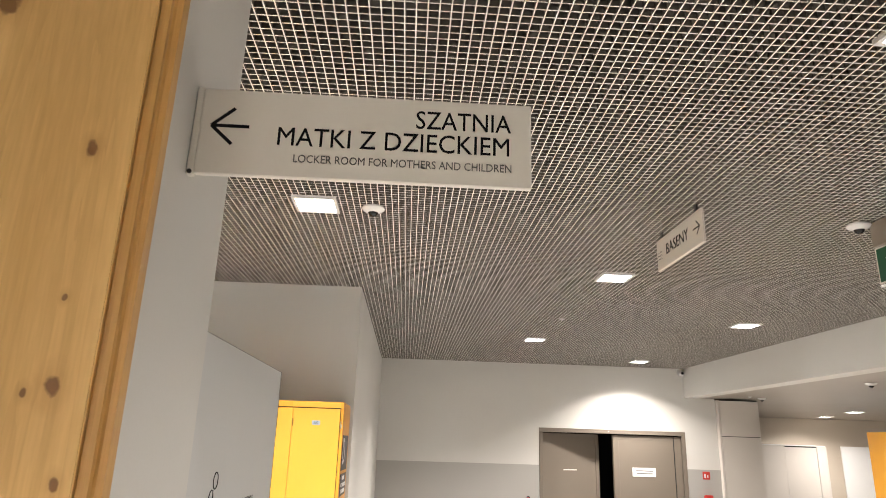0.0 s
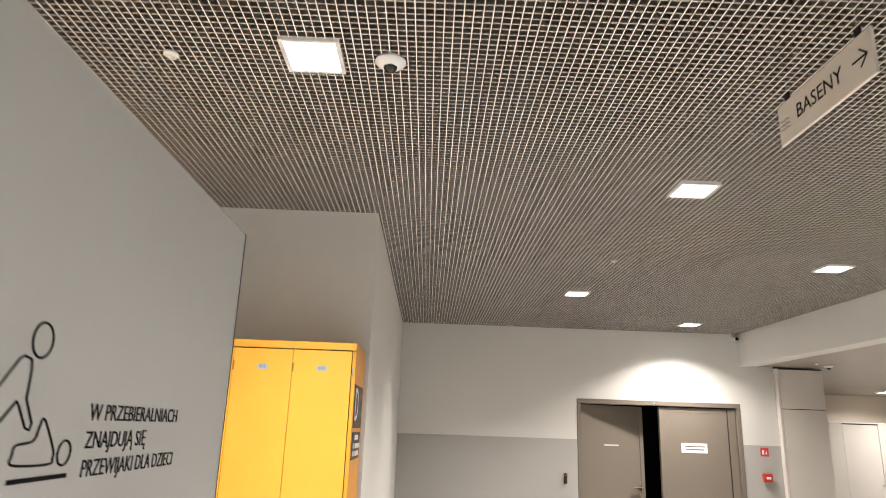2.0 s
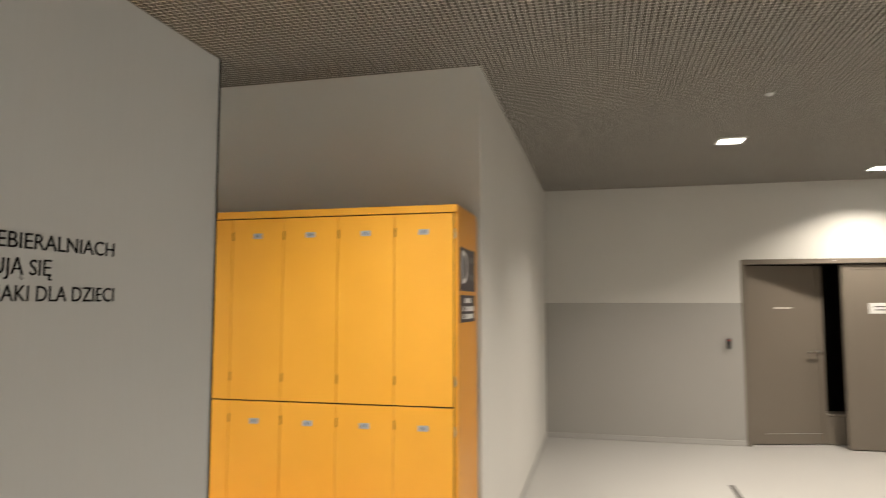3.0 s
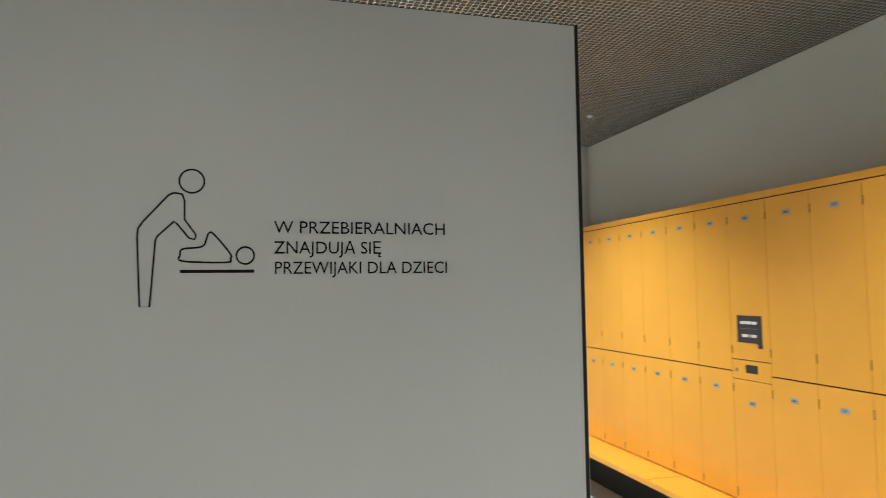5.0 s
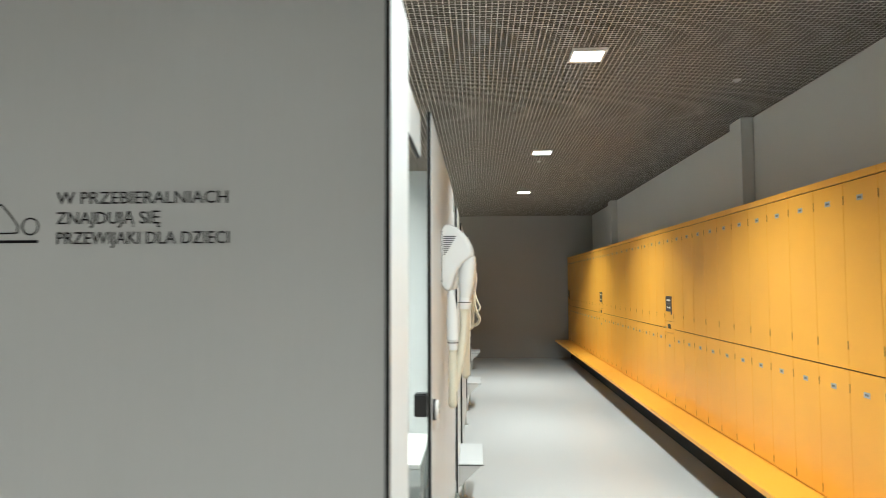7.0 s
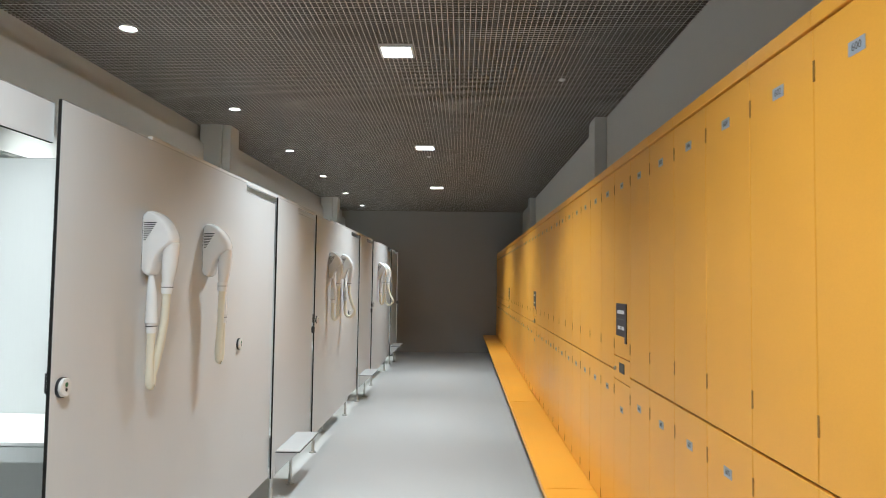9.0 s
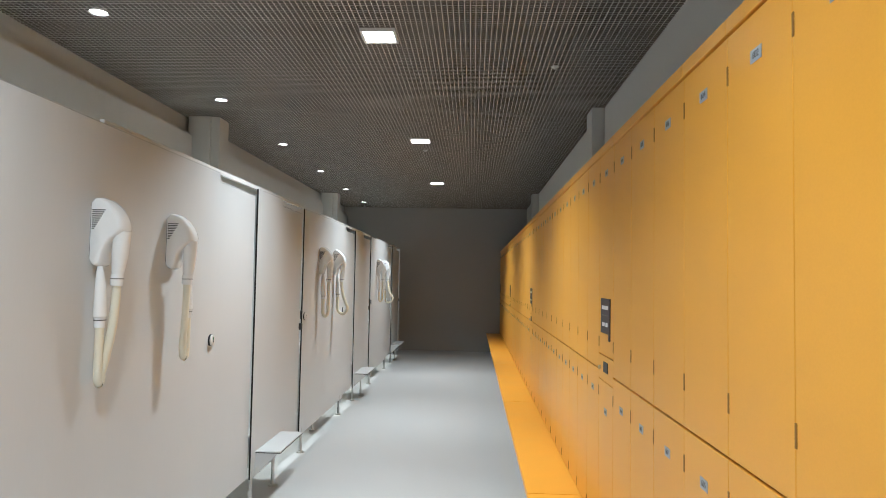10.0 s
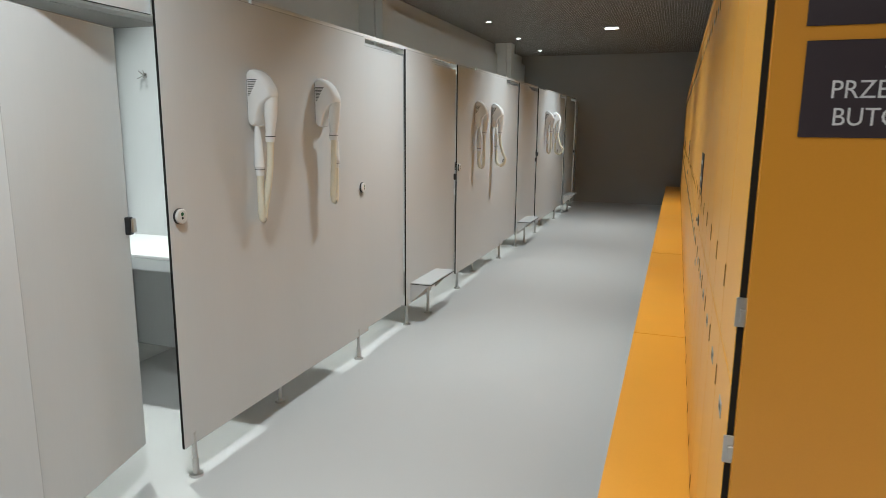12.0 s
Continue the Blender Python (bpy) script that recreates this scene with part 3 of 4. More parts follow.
def knob(parent, x, z, y=0.0):
    bm = bmesh.new()
    cyl(bm, (x, y + 0.009, z), 0.030, 0.006, "y", 28)
    cyl(bm, (x, y + 0.015, z), 0.030, 0.003, "y", 28, 0.026)
    k = part("lock_rose", bm, M_KNOB, parent, "round pale grey lock rose", smooth=True)
    part("rim", cyl(bmesh.new(), (x, y - 0.0002, z), 0.032, 0.0092, "y", 28), M_BLACK, k, "black rim", smooth=True)
    part("indicator", cyl(bmesh.new(), (x, y + 0.0181, z + 0.009), 0.0075, 0.0008, "y", 16), M_GREEN, k, "dark green indicator", smooth=True)
    part("coin_slot", cyl(bmesh.new(), (x, y + 0.0181, z - 0.007), 0.0055, 0.0008, "y", 14), M_BLACK, k, "dark coin slot", smooth=True)


def keeper(parent, x, z, y0=-0.07):
    part("latch", B((x - 0.020, x + 0.020, y0 + 0.012, y0 + 0.054, z - 0.035, z + 0.035), bevel=0.004, seg=2), M_BLACK, parent, "black latch case")


BACK = -1.225


def end_screen():
    s = thing("cabin_end_panel", (0, 0, 0), "pale grey laminate end panel with a changing pictogram", "panel")
    ob = part("board", B((-T + 0.0012, -0.0012, -1.04, -T - 0.0004, 0.13, END_TOP)), M_CORE, s)
    bm = B((-0.0012, 0, -1.04, -T - 0.0006, 0.1315, END_TOP - 0.0015))
    box(bm, -T, -T + 0.0012, -1.04, -T - 0.0006, 0.1315, END_TOP - 0.0015)
    part("face", bm, M_HPL, ob)
    part("edge_face", B((-0.0006, 0.0008, -T - 0.0006, -0.0092, 0.1315, END_TOP - 0.0015)), M_HPL, ob)
    part("wall_profile", B((0.0008, 0.006, -1.053, -1.022, 0.13, END_TOP + 0.002), (-0.02, -T - 0.0008, -1.053, -1.022, 0.13, END_TOP + 0.002)), M_HPL, s, "flat fixing profile at the pier")
    part("screw", cyl(bmesh.new(), (0.006, -1.046, 1.93), 0.006, 0.003, "x", 10), M_BLACK, s)
    leg(s, -0.04, -0.05)
    x = 0.0006
    for body, z, wd in (("W PRZEBIERALNIACH", 1.644, 0.287), ("ZNAJDUJ\u0104 SI\u0118", 1.611, 0.175), ("PRZEWIJAKI DLA DZIECI", 1.578, 0.288)):
        lettering(body, 0.029, M_INK, s, on(FACE_PX, x, -0.553, z), "LEFT", width=wd)

    def outline(pts, name, r=0.0014):
        part(name, tube([(0.0004, a, b) for a, b in pts], r, M_INK, seg=6), M_INK, s, "thin black outline")

    def smooth_loop(p, n=6):
        out = []
        k = len(p)
        for i in range(k):
            a, b, c, d = (Vector(p[(i + j - 1) % k]) for j in range(4))
            for q in range(n):
                t = q / n
                out.append(tuple(0.5 * ((2 * b) + (c - a) * t + (2 * a - 5 * b + 4 * c - d) * t * t + (3 * b - a - 3 * c + d) * t ** 3)))
        return out + [out[0], out[1]]

    def ring(cy, cz, r, n=28):
        return [(cy + r * math.cos(6.28319 * k / n), cz + r * math.sin(6.28319 * k / n)) for k in range(n + 2)]

    outline(ring(-0.678, 1.716, 0.0185), "circle_outline")
    outline(ring(-0.597, 1.599, 0.0135), "circle_outline")
    big = [(-0.704, 1.697), (-0.712, 1.693), (-0.748, 1.651), (-0.755, 1.640), (-0.756, 1.628), (-0.751, 1.520), (-0.737, 1.520),
           (-0.730, 1.622), (-0.727, 1.629), (-0.7035, 1.652), (-0.699, 1.648), (-0.681, 1.626), (-0.673, 1.624), (-0.671, 1.631), (-0.688, 1.655), (-0.6885, 1.685), (-0.692, 1.695)]
    outline(big + big[:2], "figure_outline")
    low = smooth_loop([(-0.690, 1.590), (-0.694, 1.600), (-0.690, 1.609), (-0.662, 1.613), (-0.655, 1.627), (-0.652, 1.634), (-0.645, 1.633), (-0.621, 1.604), (-0.619, 1.594), (-0.626, 1.588)])
    outline(low, "figure_outline")
    part("bar", B((0.0002, 0.0008, -0.694, -0.583, 1.5715, 1.5765)), M_INK, s, "black bar")


end_screen()


def door_leaf(s, x0, x1, ajar=0.0, top=1.985):
    """A leaf between x1 (far) and x0 (near), hinged at x0 and swinging inward."""
    d = part("door", B((x1 - x0, 0, -T + 0.0012, -0.0012, 0.16, top)), M_CORE, s, "laminate cabin door")
    bm = B((x1 - x0 + 0.0015, -0.0015, -0.0012, 0, 0.1615, top - 0.0015), (x1 - x0 + 0.0015, -0.0015, -T, -T + 0.0012, 0.1615, top - 0.0015))
    part("face", bm, M_HPL, d)
    d.location, d.rotation_euler = (x0, -0.019, 0), (0, 0, radians(ajar))
    return d


# near strip, door ajar, and the first cabin's shelf
s = thing("changing_cabin", (0, 0, 0), "pale laminate cabin front with a door standing ajar", "changing cabin", cabin_group)
hpl("fixed_panel", s, -0.268, 0.0004, LOW - 0.02, END_TOP)
hpl("header", s, -0.92, -0.24, 1.885, TOP - 0.008, y0=-0.046)
leaf = door_leaf(s, -0.262, -0.893, 14.2, 1.838)
part("latch", B((-0.628, -0.600, 0.0005, 0.022, 1.055, 1.125), bevel=0.003), M_BLACK, leaf, "black latch keeper")
part("latch_cap", B((-0.631, -0.605, 0.0225, 0.034, 1.065, 1.12), bevel=0.003), M_STEEL, leaf, "steel latch cap")
hpl_side("partition", s, -1.92, BACK, -0.016, LOW, TOP)
hpl("back_panel", s, -1.9, -0.02, LOW, TOP, y0=BACK)
leg(s, -0.15, -0.02)



def changing_shelf(x, side, wide=0.512):
    """A shelf against the partition at x, reaching out towards side."""
    sh = thing("changing_shelf", (x, -0.63, 0.84), "white wall-mounted changing shelf in the cabin", "shelf", "changing shelves in the cabins")
    e, w = side * 0.008, side * wide
    part("top", B((min(e, w), max(e, w), -0.58, 0.55, -0.02, 0.0), bevel=0.004), M_SHELF, sh)
    e = side * (wide - 0.025)
    part("apron", B((min(e, w), max(e, w), -0.58, 0.55, -0.078, -0.0205)), M_HPL, sh, "pale apron board")
    if side > 0:
        bm = bmesh.new()
        cyl(bm, (0.17, 0.53, -0.828), 0.011, 0.807, seg=12)
        cyl(bm, (0.17, 0.53, -0.84), 0.028, 0.012, seg=16)
        part("leg", bm, M_STEEL, sh, "stainless steel leg", smooth=True)
    return sh


def corner_bench(x, side):
    """A small seat board inside a cabin against the partition at x."""
    # unseen board, added for the shade it throws on the cabin floor
    st = thing("corner_bench", (x, -0.26, 0.42), "small white bench board inside the cabin, unseen, added for its floor shadow", "bench", "benches inside the cabins")
    e, w = side * 0.008, side * 0.32
    part("top", B((min(e, w), max(e, w), -0.24, 0.23, -0.016, 0.0), bevel=0.003), M_SHELF, st)
    part("bracket", B((min(e, w * 0.8), max(e, w * 0.8), -0.006, 0.006, -0.10, -0.0165)), M_HPL, st, "pale bracket")
    return st


changing_shelf(-1.92, 1)
hk = thing("coat_hook", (-1.92 + T / 2, -1.02, 1.755), "small steel double coat hook", "hook")
part("plate", cyl(bmesh.new(), (0, 0, 0), 0.016, 0.006, "x"), M_STEEL, hk)
for dy, dz in ((-0.038, -0.028), (0.038, -0.028), (-0.024, 0.034), (0.024, 0.034)):
    part("prong", tube([(0.006, 0, 0.0), (0.020, dy * 0.4, dz * 0.35), (0.032, dy * 0.7, dz * 0.7)], 0.003, M_STEEL, seg=8), M_STEEL, hk, smooth=True)


UNIT = 3.575


def cabin_unit(x):
    """Panel with two dryers, door, panel with a seat, door: one UNIT of front, from x downwards."""
    c = thing("changing_cabin", (x, 0, 0), "pale laminate cabin front with closed doors on steel feet", "changing cabin", cabin_group)
    hpl("fixed_panel", c, -1.745, 0, LOW, TOP)
    part("head_rail", B((-UNIT + 0.01, -0.62, -0.0325, -T - 0.0005, TOP - 0.004, TOP + 0.022), bevel=0.002), M_WHITE, c, "slim white head rail")
    hpl("header", c, -2.391, -1.747, 1.93, TOP - 0.004, y0=-0.12)
    door_leaf(c, -1.742, -2.389, top=1.975)
    hpl("fixed_panel", c, -2.935, -2.393, LOW, TOP)
    hpl("header", c, -UNIT + 0.002, -2.937, 1.93, TOP - 0.004, y0=-0.12)
    far_leaf = door_leaf(c, -2.930, -UNIT + 0.005, top=1.975)
    part("latch", B((-0.632, -0.604, 0.0005, 0.026, 1.02, 1.075), bevel=0.004, seg=2), M_BLACK, far_leaf, "black latch keeper")
    hpl_side("partition", c, -2.665, BACK, -0.016, LOW, TOP)
    hpl_side("partition", c, -UNIT - 1.02, BACK, -0.016, LOW, TOP)
    hpl("back_panel", c, -UNIT - 1.0, -1.05, LOW, TOP, y0=BACK)
    knob(c, -0.054, 1.125)
    knob(c, -1.674, 1.106)
    keeper(c, -0.078, 1.135)
    for fx in (-0.065, -1.608, -2.414):
        leg(c, fx, -0.006)
    return c


def seat_unit(x):
    s = thing("wall_stool", (x, 0, 0), "small white folding seat on a steel leg", "seat", "seats at the cabins")
    part("top", B((-0.56, 0, 0.001, 0.165, 0.300, 0.313), bevel=0.002), M_HPL, s)
    part("edge", B((-0.56, 0.0006, 0.001, 0.1656, 0.2995, 0.3045)), M_CORE, s, "dark laminate edge")
    for xx in (-0.012, -0.55):
        bm = bmesh.new()
        a = [bm.verts.new((xx + o, yy, zz)) for o in (0, 0.012) for yy, zz in ((0.001, 0.2985), (0.15, 0.2985), (0.001, 0.155))]
        bm.faces.new(a[:3])
        bm.faces.new(a[3:])
        for i in range(3):
            bm.faces.new((a[i], a[(i + 1) % 3], a[3 + (i + 1) % 3], a[3 + i]))
        part("bracket", bm, M_HPL, s, "triangular bracket")
    leg(s, -0.295, 0.03, 0.299)
    return s


def hair_dryer(x, flip=1, drop=0.0, swing=0.0, out=0.045):
    """Wall hair dryer: hood, vents, neck, hose loop and nozzle; origin on the panel face."""
    d = thing("hair_dryer", (x, 0, 1.480), "white wall-mounted hair dryer with a cream hose", "hair dryer", "hair dryers on the cabin fronts")
    d.scale = (0.95, 0.92, 1.0)
    prof = [(0.0, 0.034), (0.005, 0.012), (0.014, 0.0), (0.028, -0.005), (0.042, 0.002), (0.050, 0.022), (0.056, 0.050), (0.070, 0.078), (0.094, 0.104), (0.122, 0.121), (0.133, 0.131), (0.135, 0.145), (0.129, 0.168), (0.114, 0.195), (0.092, 0.220), (0.064, 0.241), (0.038, 0.252), (0.020, 0.252), (0.007, 0.242), (0.0, 0.220)]
    bm = bmesh.new()
    w = 0.047
    rings = []
    for f, g in ((-1, 0.80), (-0.98, 0.845), (-0.93, 0.885), (-0.83, 0.925), (-0.66, 0.962), (-0.36, 0.99), (0, 1.0), (0.36, 0.99), (0.66, 0.962), (0.83, 0.925), (0.93, 0.885), (0.98, 0.845), (1, 0.80)):
        rings.append([bm.verts.new((f * w, y * g, 0.13 + (z - 0.13) * (0.55 + 0.45 * g))) for y, z in prof])
    for ra, rb in zip(rings, rings[1:]):
        for i in range(len(prof)):
            j = (i + 1) % len(prof)
            bm.faces.new((ra[i], ra[j], rb[j], rb[i]))
    bm.faces.new(rings[0])
    bm.faces.new(list(reversed(rings[-1])))
    bmesh.ops.recalc_face_normals(bm, faces=bm.faces)
    hood = part("hood", bm, M_WHITE, d, "glossy white hood", smooth=True)
    for sx in (-1, 1):
        for i in range(10):
            z = 0.135 + 0.0075 * i
            y1 = 0.022 + 0.0048 * i
            part("vent_slot", B((sx * w - 0.0008, sx * w + 0.0008, 0.008, y1 - 0.004, z, z + 0.0035)), M_BLACK, hood, "dark vent slot")
    part("back_plate", B((-0.048, 0.048, 0.0003, 0.004, 0.03, 0.226), bevel=0.002), M_BLACK, hood, "thin dark back plate")
    ny = 0.102
    part("neck", tube([(0, ny + 0.006, 0.13), (0, ny, 0.05), (0, ny - 0.006, -0.02), (0, ny - 0.008, -0.03)], 0, M_WHITE, seg=18, radii=[0.034, 0.033, 0.025, 0.022]), M_WHITE, d, smooth=True)
    part("collar", tube([(0, ny - 0.008, -0.028), (0, ny - 0.009, -0.05), (0, ny - 0.010, -0.072)], 0, M_WHITE, seg=18, radii=[0.024, 0.025, 0.023]), M_WHITE, d, smooth=True)
    part("ring", tube([(0, ny - 0.009, -0.045), (0, ny - 0.009, -0.048)], 0.0256, M_BLACK, seg=18), M_BLACK, d, "thin dark ring")
    # hose: down from the collar, round, and up to the nozzle hung in the holster
    nx, nyy = flip * 0.028, out
    pts, low = [], -0.40 + drop
    for k in range(9):
        t = k / 8
        pts.append((0.0 + 0.002 * t, ny - 0.010 + swing * t * t, -0.07 + (low + 0.05 + 0.07) * t))
    for k in range(1, 10):
        a = math.pi * k / 10
        pts.append((nx / 2 - (nx / 2) * math.cos(a), (ny + nyy - 0.01 + swing) / 2 + (ny - nyy - 0.01 + swing) / 2 * math.cos(a), low + 0.05 - (0.05 + 0.3 * swing) * math.sin(a)))
    for k in range(6):
        t = k / 5
        pts.append((nx, nyy, low + 0.05 + (-0.222 - low - 0.05) * t))
    rad = [0.0165 + (0.0008 if k % 2 else 0) for k in range(len(pts))]
    part("hose", tube(pts, 0, M_CREAM, seg=12, radii=rad), M_CREAM, d, "ribbed cream hose", smooth=True)
    noz = part("nozzle", tube([(nx, nyy, -0.225), (nx, nyy, -0.19), (nx, nyy, -0.185), (nx, nyy - 0.002, -0.08), (nx, nyy - 0.006, -0.025), (nx, nyy - 0.008, -0.002)], 0, M_WHITE, seg=16, radii=[0.021, 0.022, 0.026, 0.022, 0.015, 0.010]), M_WHITE, d, smooth=True)
    part("ring", tube([(nx, nyy, -0.196), (nx, nyy, -0.199)], 0.0235, M_BLACK, seg=16), M_BLACK, noz, "thin dark ring")
    return d


START = -0.903
unit = cabin_unit(START)
seat = seat_unit(START - 2.478)
hair_dryer(START - 0.577, 1, -0.045, -0.05)
hair_dryer(START - 1.172, -1, -0.01, -0.012, 0.088)
for k in (1, 2):
    dx = -UNIT * k
    copy_thing(unit, pose(START + dx, 0, 0))
    copy_thing(seat, pose(START - 2.478 + dx, 0, 0))
    hair_dryer(START - 0.577 + dx, 1, 0.02 * k, 0.0)
    hair_dryer(START - 1.172 + dx, -1, 0.03, 0.05 + 0.02 * k)
# further shelves and benches are unseen, added to darken the floor under the fronts
changing_shelf(-1.92, -1, 0.43)
for k in (0, 1, 2):
    for side in (1, -1):
        corner_bench(START - 2.665 - UNIT * k, side)
        if k < 2:
            changing_shelf(START - UNIT * (k + 1) - 1.02, side)
s = thing("changing_cabin", (START - UNIT * 3, 0, 0), "pale laminate end partition of the cabin row with an added light-blocking screen", "changing cabin", cabin_group)
hpl_side("partition", s, -0.01, BACK, 0.0, LOW, TOP)
# added screen: keeps the last downlight from spilling over the aisle end
hpl("back_screen", s, -0.86, -0.02, 0.02, TOP, y0=-0.10)
leg(s, -0.01, -0.05)


# ---- yellow lockers ----
FRONT, LTOP, MID, BENCH, LW = 1.958, 2.042, 1.076, 0.375, 0.30
BODY = B((-LW + 0.001, -0.001, 0.019, 0.50, 0.0, LTOP - BENCH - 0.0015))
body_mesh = mesh_of(BODY, M_SEAM)
door_up = mesh_of(B((-LW + 0.0011, -0.0011, 0, 0.018, MID - BENCH + 0.003, LTOP - BENCH - 0.042), bevel=0.0012), M_YELLOW)
door_dn = mesh_of(B((-LW + 0.0011, -0.0011, 0, 0.018, 0.006, MID - BENCH - 0.004), bevel=0.0012), M_YELLOW)
door_dn_short = mesh_of(B((-LW + 0.0011, -0.0011, 0, 0.018, 0.006, MID - BENCH - 0.042), bevel=0.0012), M_YELLOW)
door_box = mesh_of(B((-LW + 0.0011, -0.0011, 0, 0.018, MID - BENCH - 0.038, MID - BENCH + 0.065), bevel=0.0012), M_YELLOW)
door_up_short = mesh_of(B((-LW + 0.0011, -0.0011, 0, 0.018, MID - BENCH + 0.07, LTOP - BENCH - 0.042), bevel=0.0012), M_YELLOW)
core_mid_mesh = mesh_of(B((-LW + 0.0005, -0.0005, 0.012, 0.0188, MID - BENCH - 0.012, MID - BENCH + 0.012)), M_CORE)
core_mesh = mesh_of(B((-LW + 0.0005, -0.0005, 0.012, 0.0188, LTOP - BENCH - 0.045, LTOP - BENCH - 0.0367)), M_CORE)
plate_mesh = mesh_of(B((-0.026, 0.026, -0.0012, -0.0001, -0.0135, 0.0135)), M_PLATE)
bar_mesh = mesh_of(B((-0.016, 0.016, -0.0018, -0.0013, -0.005, 0.005)), M_GREYINK)
top_mesh = mesh_of(B((-LW, 0, -0.004, 0.50, LTOP - BENCH - 0.0365, LTOP - BENCH), bevel=0.0015), M_YELLOW)
hinge_mesh = mesh_of(B((-0.0035, 0.0035, -0.002, -0.0001, -0.022, 0.022), bevel=0.0006), M_HINGE)


def locker(k, at, number=None, slot=False):
    c = thing("locker", at, "yellow laminate two-tier locker with numbered doors" if not slot else "yellow locker unit with a card slot and dark plaque", "locker", "row of yellow lockers")
    part("body", body_mesh, None, c)
    part("joint_strip", core_mesh, None, c, "dark joint under the top")
    part("joint_strip", core_mid_mesh, None, c, "dark joint between the doors")
    part("top", top_mesh, None, c)
    up = part("door", door_up_short if slot else door_up, None, c)
    dn = part("door", door_dn_short if slot else door_dn, None, c)
    for d, z, n in ((up, 1.912, number), (dn, 0.975 if not slot else 0.915, None if number is None else number + 1)):
        p = part("number_plate", plate_mesh, None, d, "small grey number plate")
        p.location = (-LW / 2, 0, z - BENCH)
        if n is not None and k < 5:
            lettering(str(n), 0.0215, M_GREYINK, d, on(FACE_MY, -LW / 2, -0.0015, z - BENCH), "CENTER", 0.95, "number")
        else:
            q = part("number", bar_mesh, None, d)
            q.location = p.location
    for z in (1.195, 1.912):
        h = part("hinge", hinge_mesh, None, up)
        h.location = (-LW + 0.004, 0, z - BENCH)
    for z in (0.985, 0.42):
        h = part("hinge", hinge_mesh, None, dn)
        h.location = (-LW + 0.004, 0, z - BENCH)
    if slot:
        b = part("door", door_box, None, c)
        part("card_slot", B((-0.19, -0.10, -0.003, -0.0001, MID - BENCH + 0.000, MID - BENCH + 0.044), bevel=0.001), M_BLACK, b, "black card slot")
        part("lock", cyl(bmesh.new(), (-0.265, -0.008, MID - BENCH + 0.01), 0.009, 0.008, "y"), M_STEEL, b, "small steel lock")
        pq = part("plaque", B((-0.245, -0.055, -0.004, -0.0001, 1.238 - BENCH, 1.384 - BENCH), bevel=0.001), M_PLAQUE, up, "dark plaque with pale lettering")
        part("pointer", B((-0.085, -0.055, -0.004, -0.0001, 1.212 - BENCH, 1.2375 - BENCH)), M_PLAQUE, up, "small pointer tail")
        for bx0, bx1 in ((-0.215, -0.178), (-0.174, -0.132), (-0.128, -0.088)):
            part("text_line", B((bx0, bx1, -0.0052, -0.0042, 1.338 - BENCH, 1.354 - BENCH)), M_WHITEINK, up, "word of pale print")
        part("text_line", B((-0.215, -0.085, -0.0052, -0.0042, 1.312 - BENCH, 1.316 - BENCH)), M_GREYINK, up, "thin grey line")
        for bx0, bx1 in ((-0.205, -0.160), (-0.150, -0.142), (-0.132, -0.092)):
            part("text_line", B((bx0, bx1, -0.0052, -0.0042, 1.268 - BENCH, 1.284 - BENCH)), M_WHITEINK, up, "pale range of numbers")
    return c


X0 = 0.021
num, lx = 600, X0
for k in range(43):
    wide = 0.297 if k < 3 else 0.2888
    locker(k, (lx, FRONT, BENCH), num, k in (6, 18, 30, 42)).scale = (wide / LW, 1, 1)
    num += 2
    lx -= wide

# finished end of the locker row, with its sign plates
e = thing("locker_end_panel", (X0, FRONT, 0), "orange-yellow locker end panel with dark section signs", "locker")
bm = bmesh.new()
pts = [(0.0115, 0.0), (0.502, 0.0), (0.502, LTOP - 0.03), (0.472, LTOP), (-0.004, LTOP), (-0.004, LTOP - 0.0365), (0.0115, LTOP - 0.0365)]
a = [bm.verts.new((0.0005, y, z)) for y, z in pts]
b = [bm.verts.new((0.019, y, z)) for y, z in pts]
bm.faces.new(a)
bm.faces.new(list(reversed(b)))
for i in range(7):
    j = (i + 1) % 7
    bm.faces.new((a[i], a[j], b[j], b[i]))
part("board", bm, M_ORANGE, e)
part("edge_strip", B((-0.0008, 0.0012, 0.0008, 0.011, BENCH + 0.006, LTOP - 0.042)), M_CORE, e, "black edge gap")
for z in (1.198, 0.965, 1.9, 0.45):
    h = part("hinge", B((0.0042, 0.0075, -0.004, 0.017, z - 0.024, z + 0.024), (0.0076, 0.0115, 0.003, 0.0165, z - 0.016, z + 0.006), bevel=0.001), M_STEEL, e, "steel door hinge")
x = 0.0196
sg = part("section_sign", B((x, x + 0.003, 0.052, 0.425, 1.627, 1.842), bevel=0.001), M_PLAQUE, e, "dark sign with a large white letter D")
lettering("D", 0.235, M_WHITEINK, e, on(FACE_PX, x + 0.0036, 0.068, 1.735), "LEFT", 0.95)
for z0 in (1.775, 1.685):
    part("text_line", B((x + 0.0031, x + 0.0038, 0.265, 0.395, z0, z0 + 0.03)), M_GREYINK, e, "small pale print")
part("notice_sign", B((x, x + 0.003, 0.055, 0.42, 1.472, 1.607), bevel=0.001), M_PLAQUE, e, "dark notice sign with white lettering")
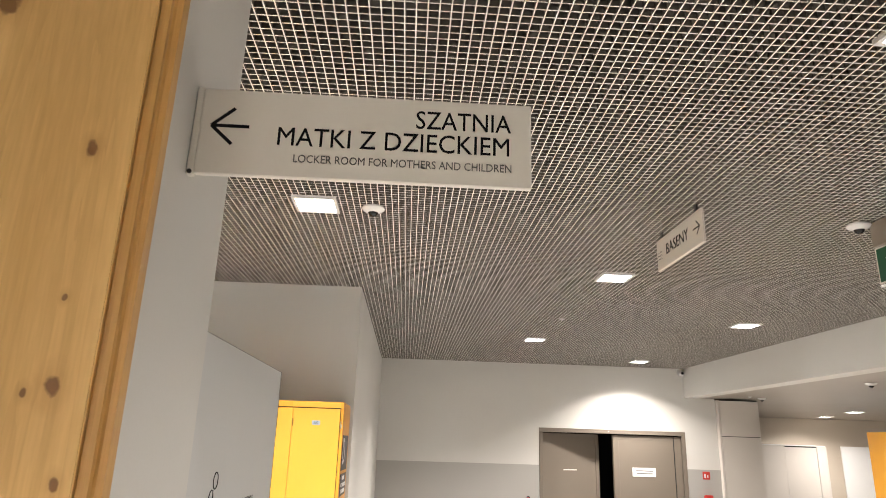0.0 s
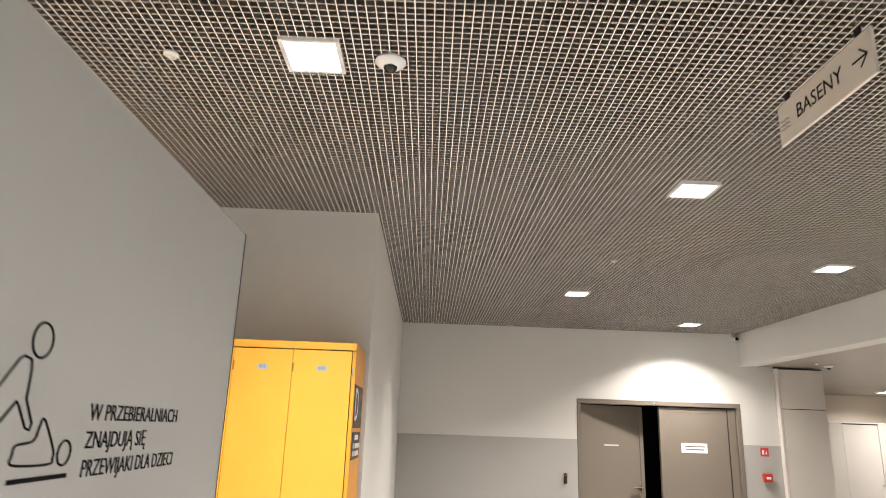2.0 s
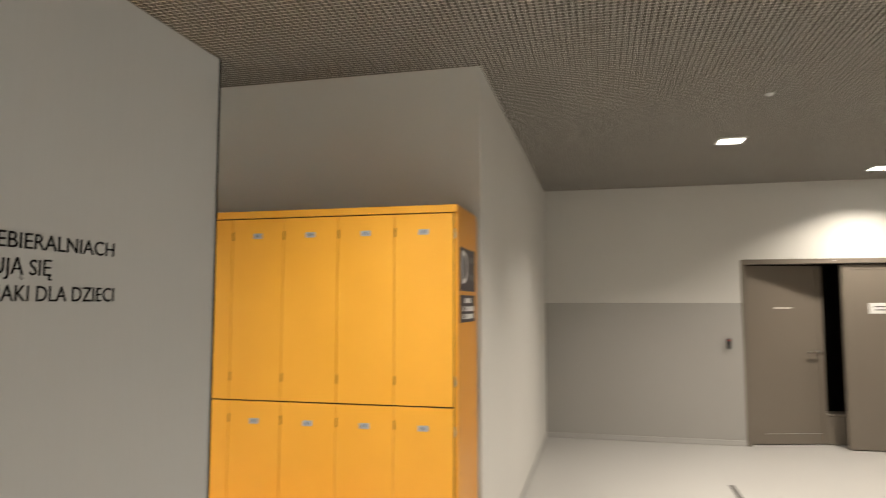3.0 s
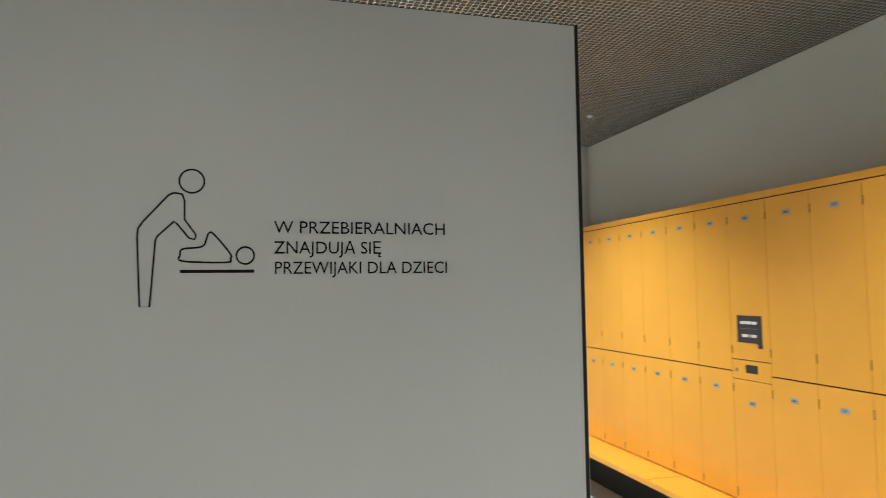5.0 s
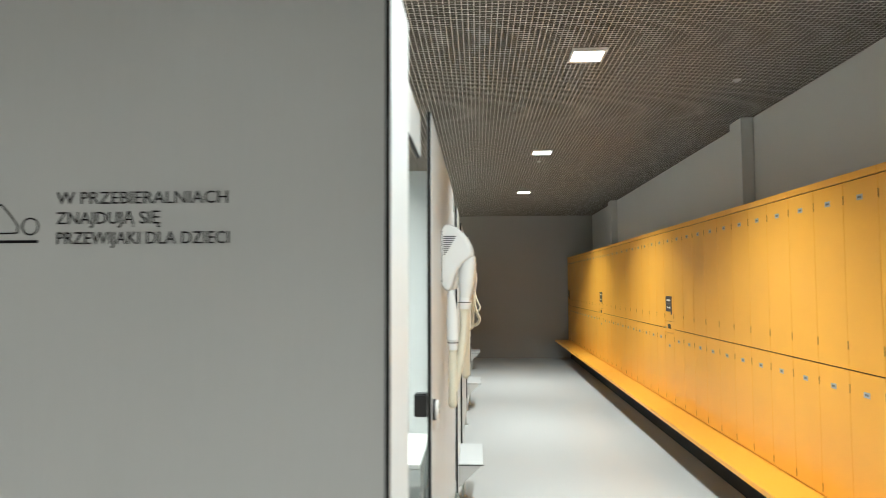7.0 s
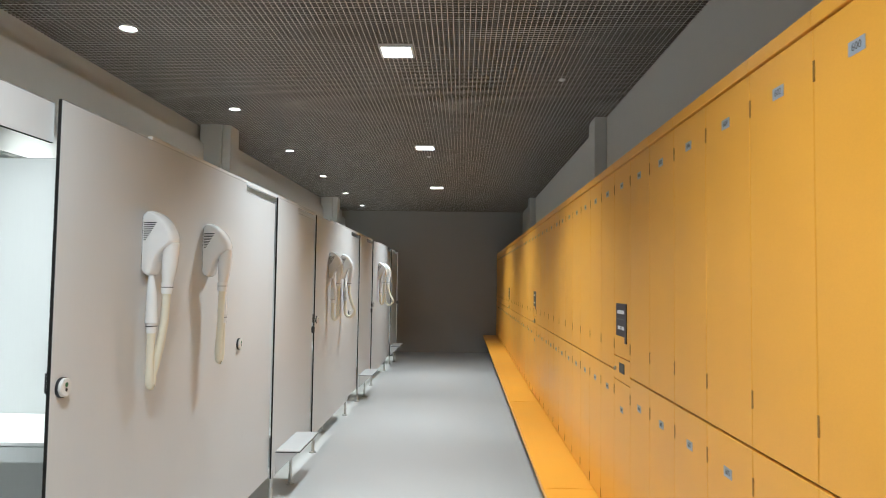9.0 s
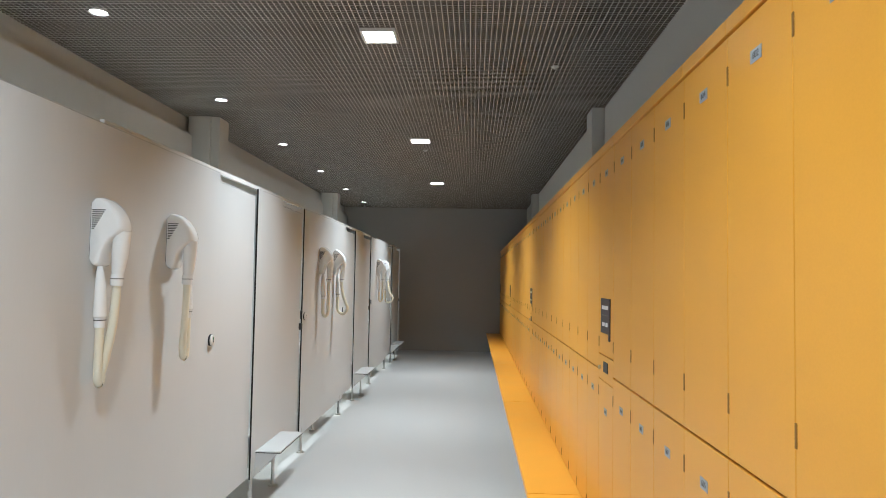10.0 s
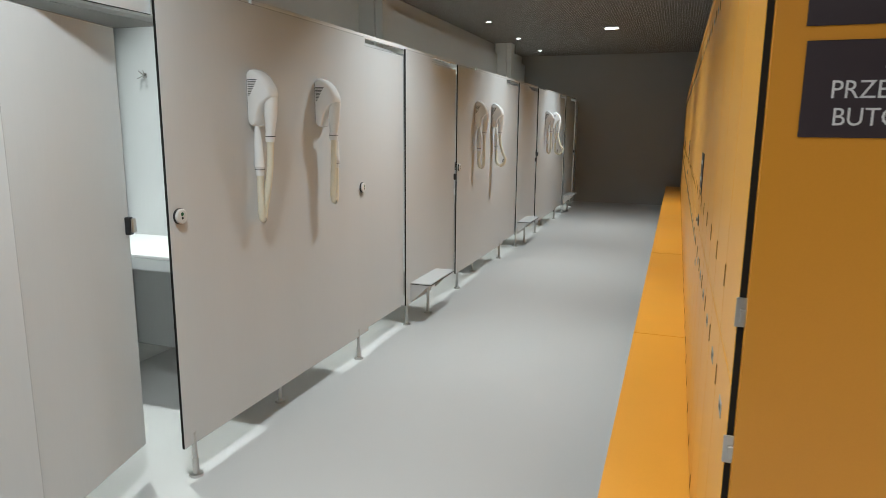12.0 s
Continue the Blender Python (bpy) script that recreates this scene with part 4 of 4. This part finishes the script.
for body, z in (("PROSIMY", 1.580), ("PRZEBIERA\u0106", 1.538), ("BUTOW", 1.500)):
    if body == "PRZEBIERA\u0106":
        lettering("PRZE", 0.036, M_WHITEINK, e, on(FACE_PX, x + 0.0036, 0.09, 1.538), "LEFT", 0.9)
        part("text_line", B((x + 0.0031, x + 0.0038, 0.185, 0.39, z - 0.012, z + 0.012)), M_WHITEINK, e)
    elif body == "BUTOW":
        lettering("BUTO", 0.036, M_WHITEINK, e, on(FACE_PX, x + 0.0036, 0.095, 1.500), "LEFT", 0.9)
        part("text_line", B((x + 0.0031, x + 0.0038, 0.195, 0.37, z - 0.012, z + 0.012)), M_WHITEINK, e)
    else:
        part("text_line", B((x + 0.0031, x + 0.0038, 0.155, 0.31, z - 0.012, z + 0.012)), M_WHITEINK, e)

# bench along the lockers
for i in range(8):
    x1, x0 = X0 - 2.53 * i, X0 - 2.53 * (i + 1)
    x0 = max(x0, -12.49)
    if x1 - x0 < 0.1:
        continue
    bn = thing("bench", (x1, FRONT, 0), "long yellow laminate bench in front of the lockers", "bench", "benches along the lockers")
    part("seat_board", B((x0 - x1 + 0.001, -0.001, -0.265, 0.50, BENCH - 0.035, BENCH - 0.001), bevel=0.003, seg=2), M_YELLOW, bn)
    part("plinth", B((x0 - x1 + 0.002, -0.002, 0.05, 0.48, 0.0, BENCH - 0.036)), M_CORE, bn, "dark recessed plinth")
    for fx in (-0.3, -1.2, -2.1):
        if fx > x0 - x1:
            part("bracket", B((fx - 0.012, fx + 0.012, -0.19, 0.049, BENCH - 0.075, BENCH - 0.036)), M_STEEL, bn, "steel bracket")

# ---- side corridor seen to the far side ----
for k in range(5):
    locker(50 + k, (6.55 - LW * k, 3.72, BENCH))
blk = thing("locker_end_panel", (5.04, 3.72, 0), "orange-yellow end panel of a second locker block", "locker")
part("board", B((-0.0, 0.0085, -0.002, 0.52, 0, LTOP)), M_YELLOW, blk)
solid("locker_plinth", [(5.05, 6.55, 3.8, 4.2, 0, BENCH - 0.001)], M_CORE, "dark plinth under lockers", "plinth")
w = thing("white_partition", (6.75, 9.5, 0), "white laminate cabin partition with a narrow door", "partition")
part("board", B((0, 0.42, 0, 0.02, 0.1, 1.945)), M_COLUMN, w)
dl = part("door", B((0.426, 1.008, 0.004, 0.022, 0.12, 1.925)), M_COLUMN, w)
part("knob", cyl(bmesh.new(), (0.975, -0.012, 1.0), 0.014, 0.016, "y"), M_STEEL, dl, "small steel knob")
part("gap_line", B((0.43, 1.016, 0.0222, 0.0235, 0.11, 1.944)), M_BLACK, w, "dark gap round the door")
part("board", B((1.014, 1.17, 0, 0.02, 0.1, 1.945)), M_COLUMN, w)
part("head_rail", B((0, 1.17, -0.004, 0.024, 1.946, 1.965), bevel=0.002), M_WHITE, w, "slim head rail")
part("side_board", B((1.172, 1.19, 0.0, 1.4, 0.1, 1.945)), M_COLUMN, w)
for fx in (0.2, 1.1):
    part("foot", cyl(bmesh.new(), (fx, 0.01, 0.05), 0.012, 0.1), M_STEEL, w, "steel foot")
# dark box stands for the dark doorway beside the partition
part("post", B((-0.15, -0.004, 0.03, 0.13, 0.0, 1.965), bevel=0.004), M_DOOR, w, "dark brown box in place of the shaded opening")
w = thing("white_partition", (8.28, 9.6, 0), "bright white laminate partition with a dark handle", "partition")
part("board", B((0, 1.3, 0, 0.02, 0.1, 1.965)), M_WHITE, w)
part("handle", B((0.10, 0.118, -0.03, -0.0005, 0.92, 1.06), bevel=0.004), M_BLACK, w, "dark pull handle")
for fx in (0.1, 1.2):
    part("foot", cyl(bmesh.new(), (fx, 0.01, 0.05), 0.012, 0.1), M_STEEL, w, "steel foot")
fb = thing("floor_bench", (5.64, 7.5, 0), "low dark-ended bench with a pale seat board", "bench")
part("end_block", B((0, 0.07, 0, 0.32, 0.0, 0.40), bevel=0.006), M_CORE, fb, "dark end block")
part("seat_board", B((0.071, 1.5, 0.0, 0.32, 0.345, 0.40), bevel=0.004), M_HPL, fb)
part("end_block", B((1.501, 1.57, 0, 0.32, 0.0, 0.40), bevel=0.006), M_CORE, fb, "dark end block")
fm = solid("floor_mark", [(1.745, 1.79, 4.2, 5.11, 0.0042, 0.0058)], M_GREYINK, "dull grey guide strip on the floor", "floor strip")
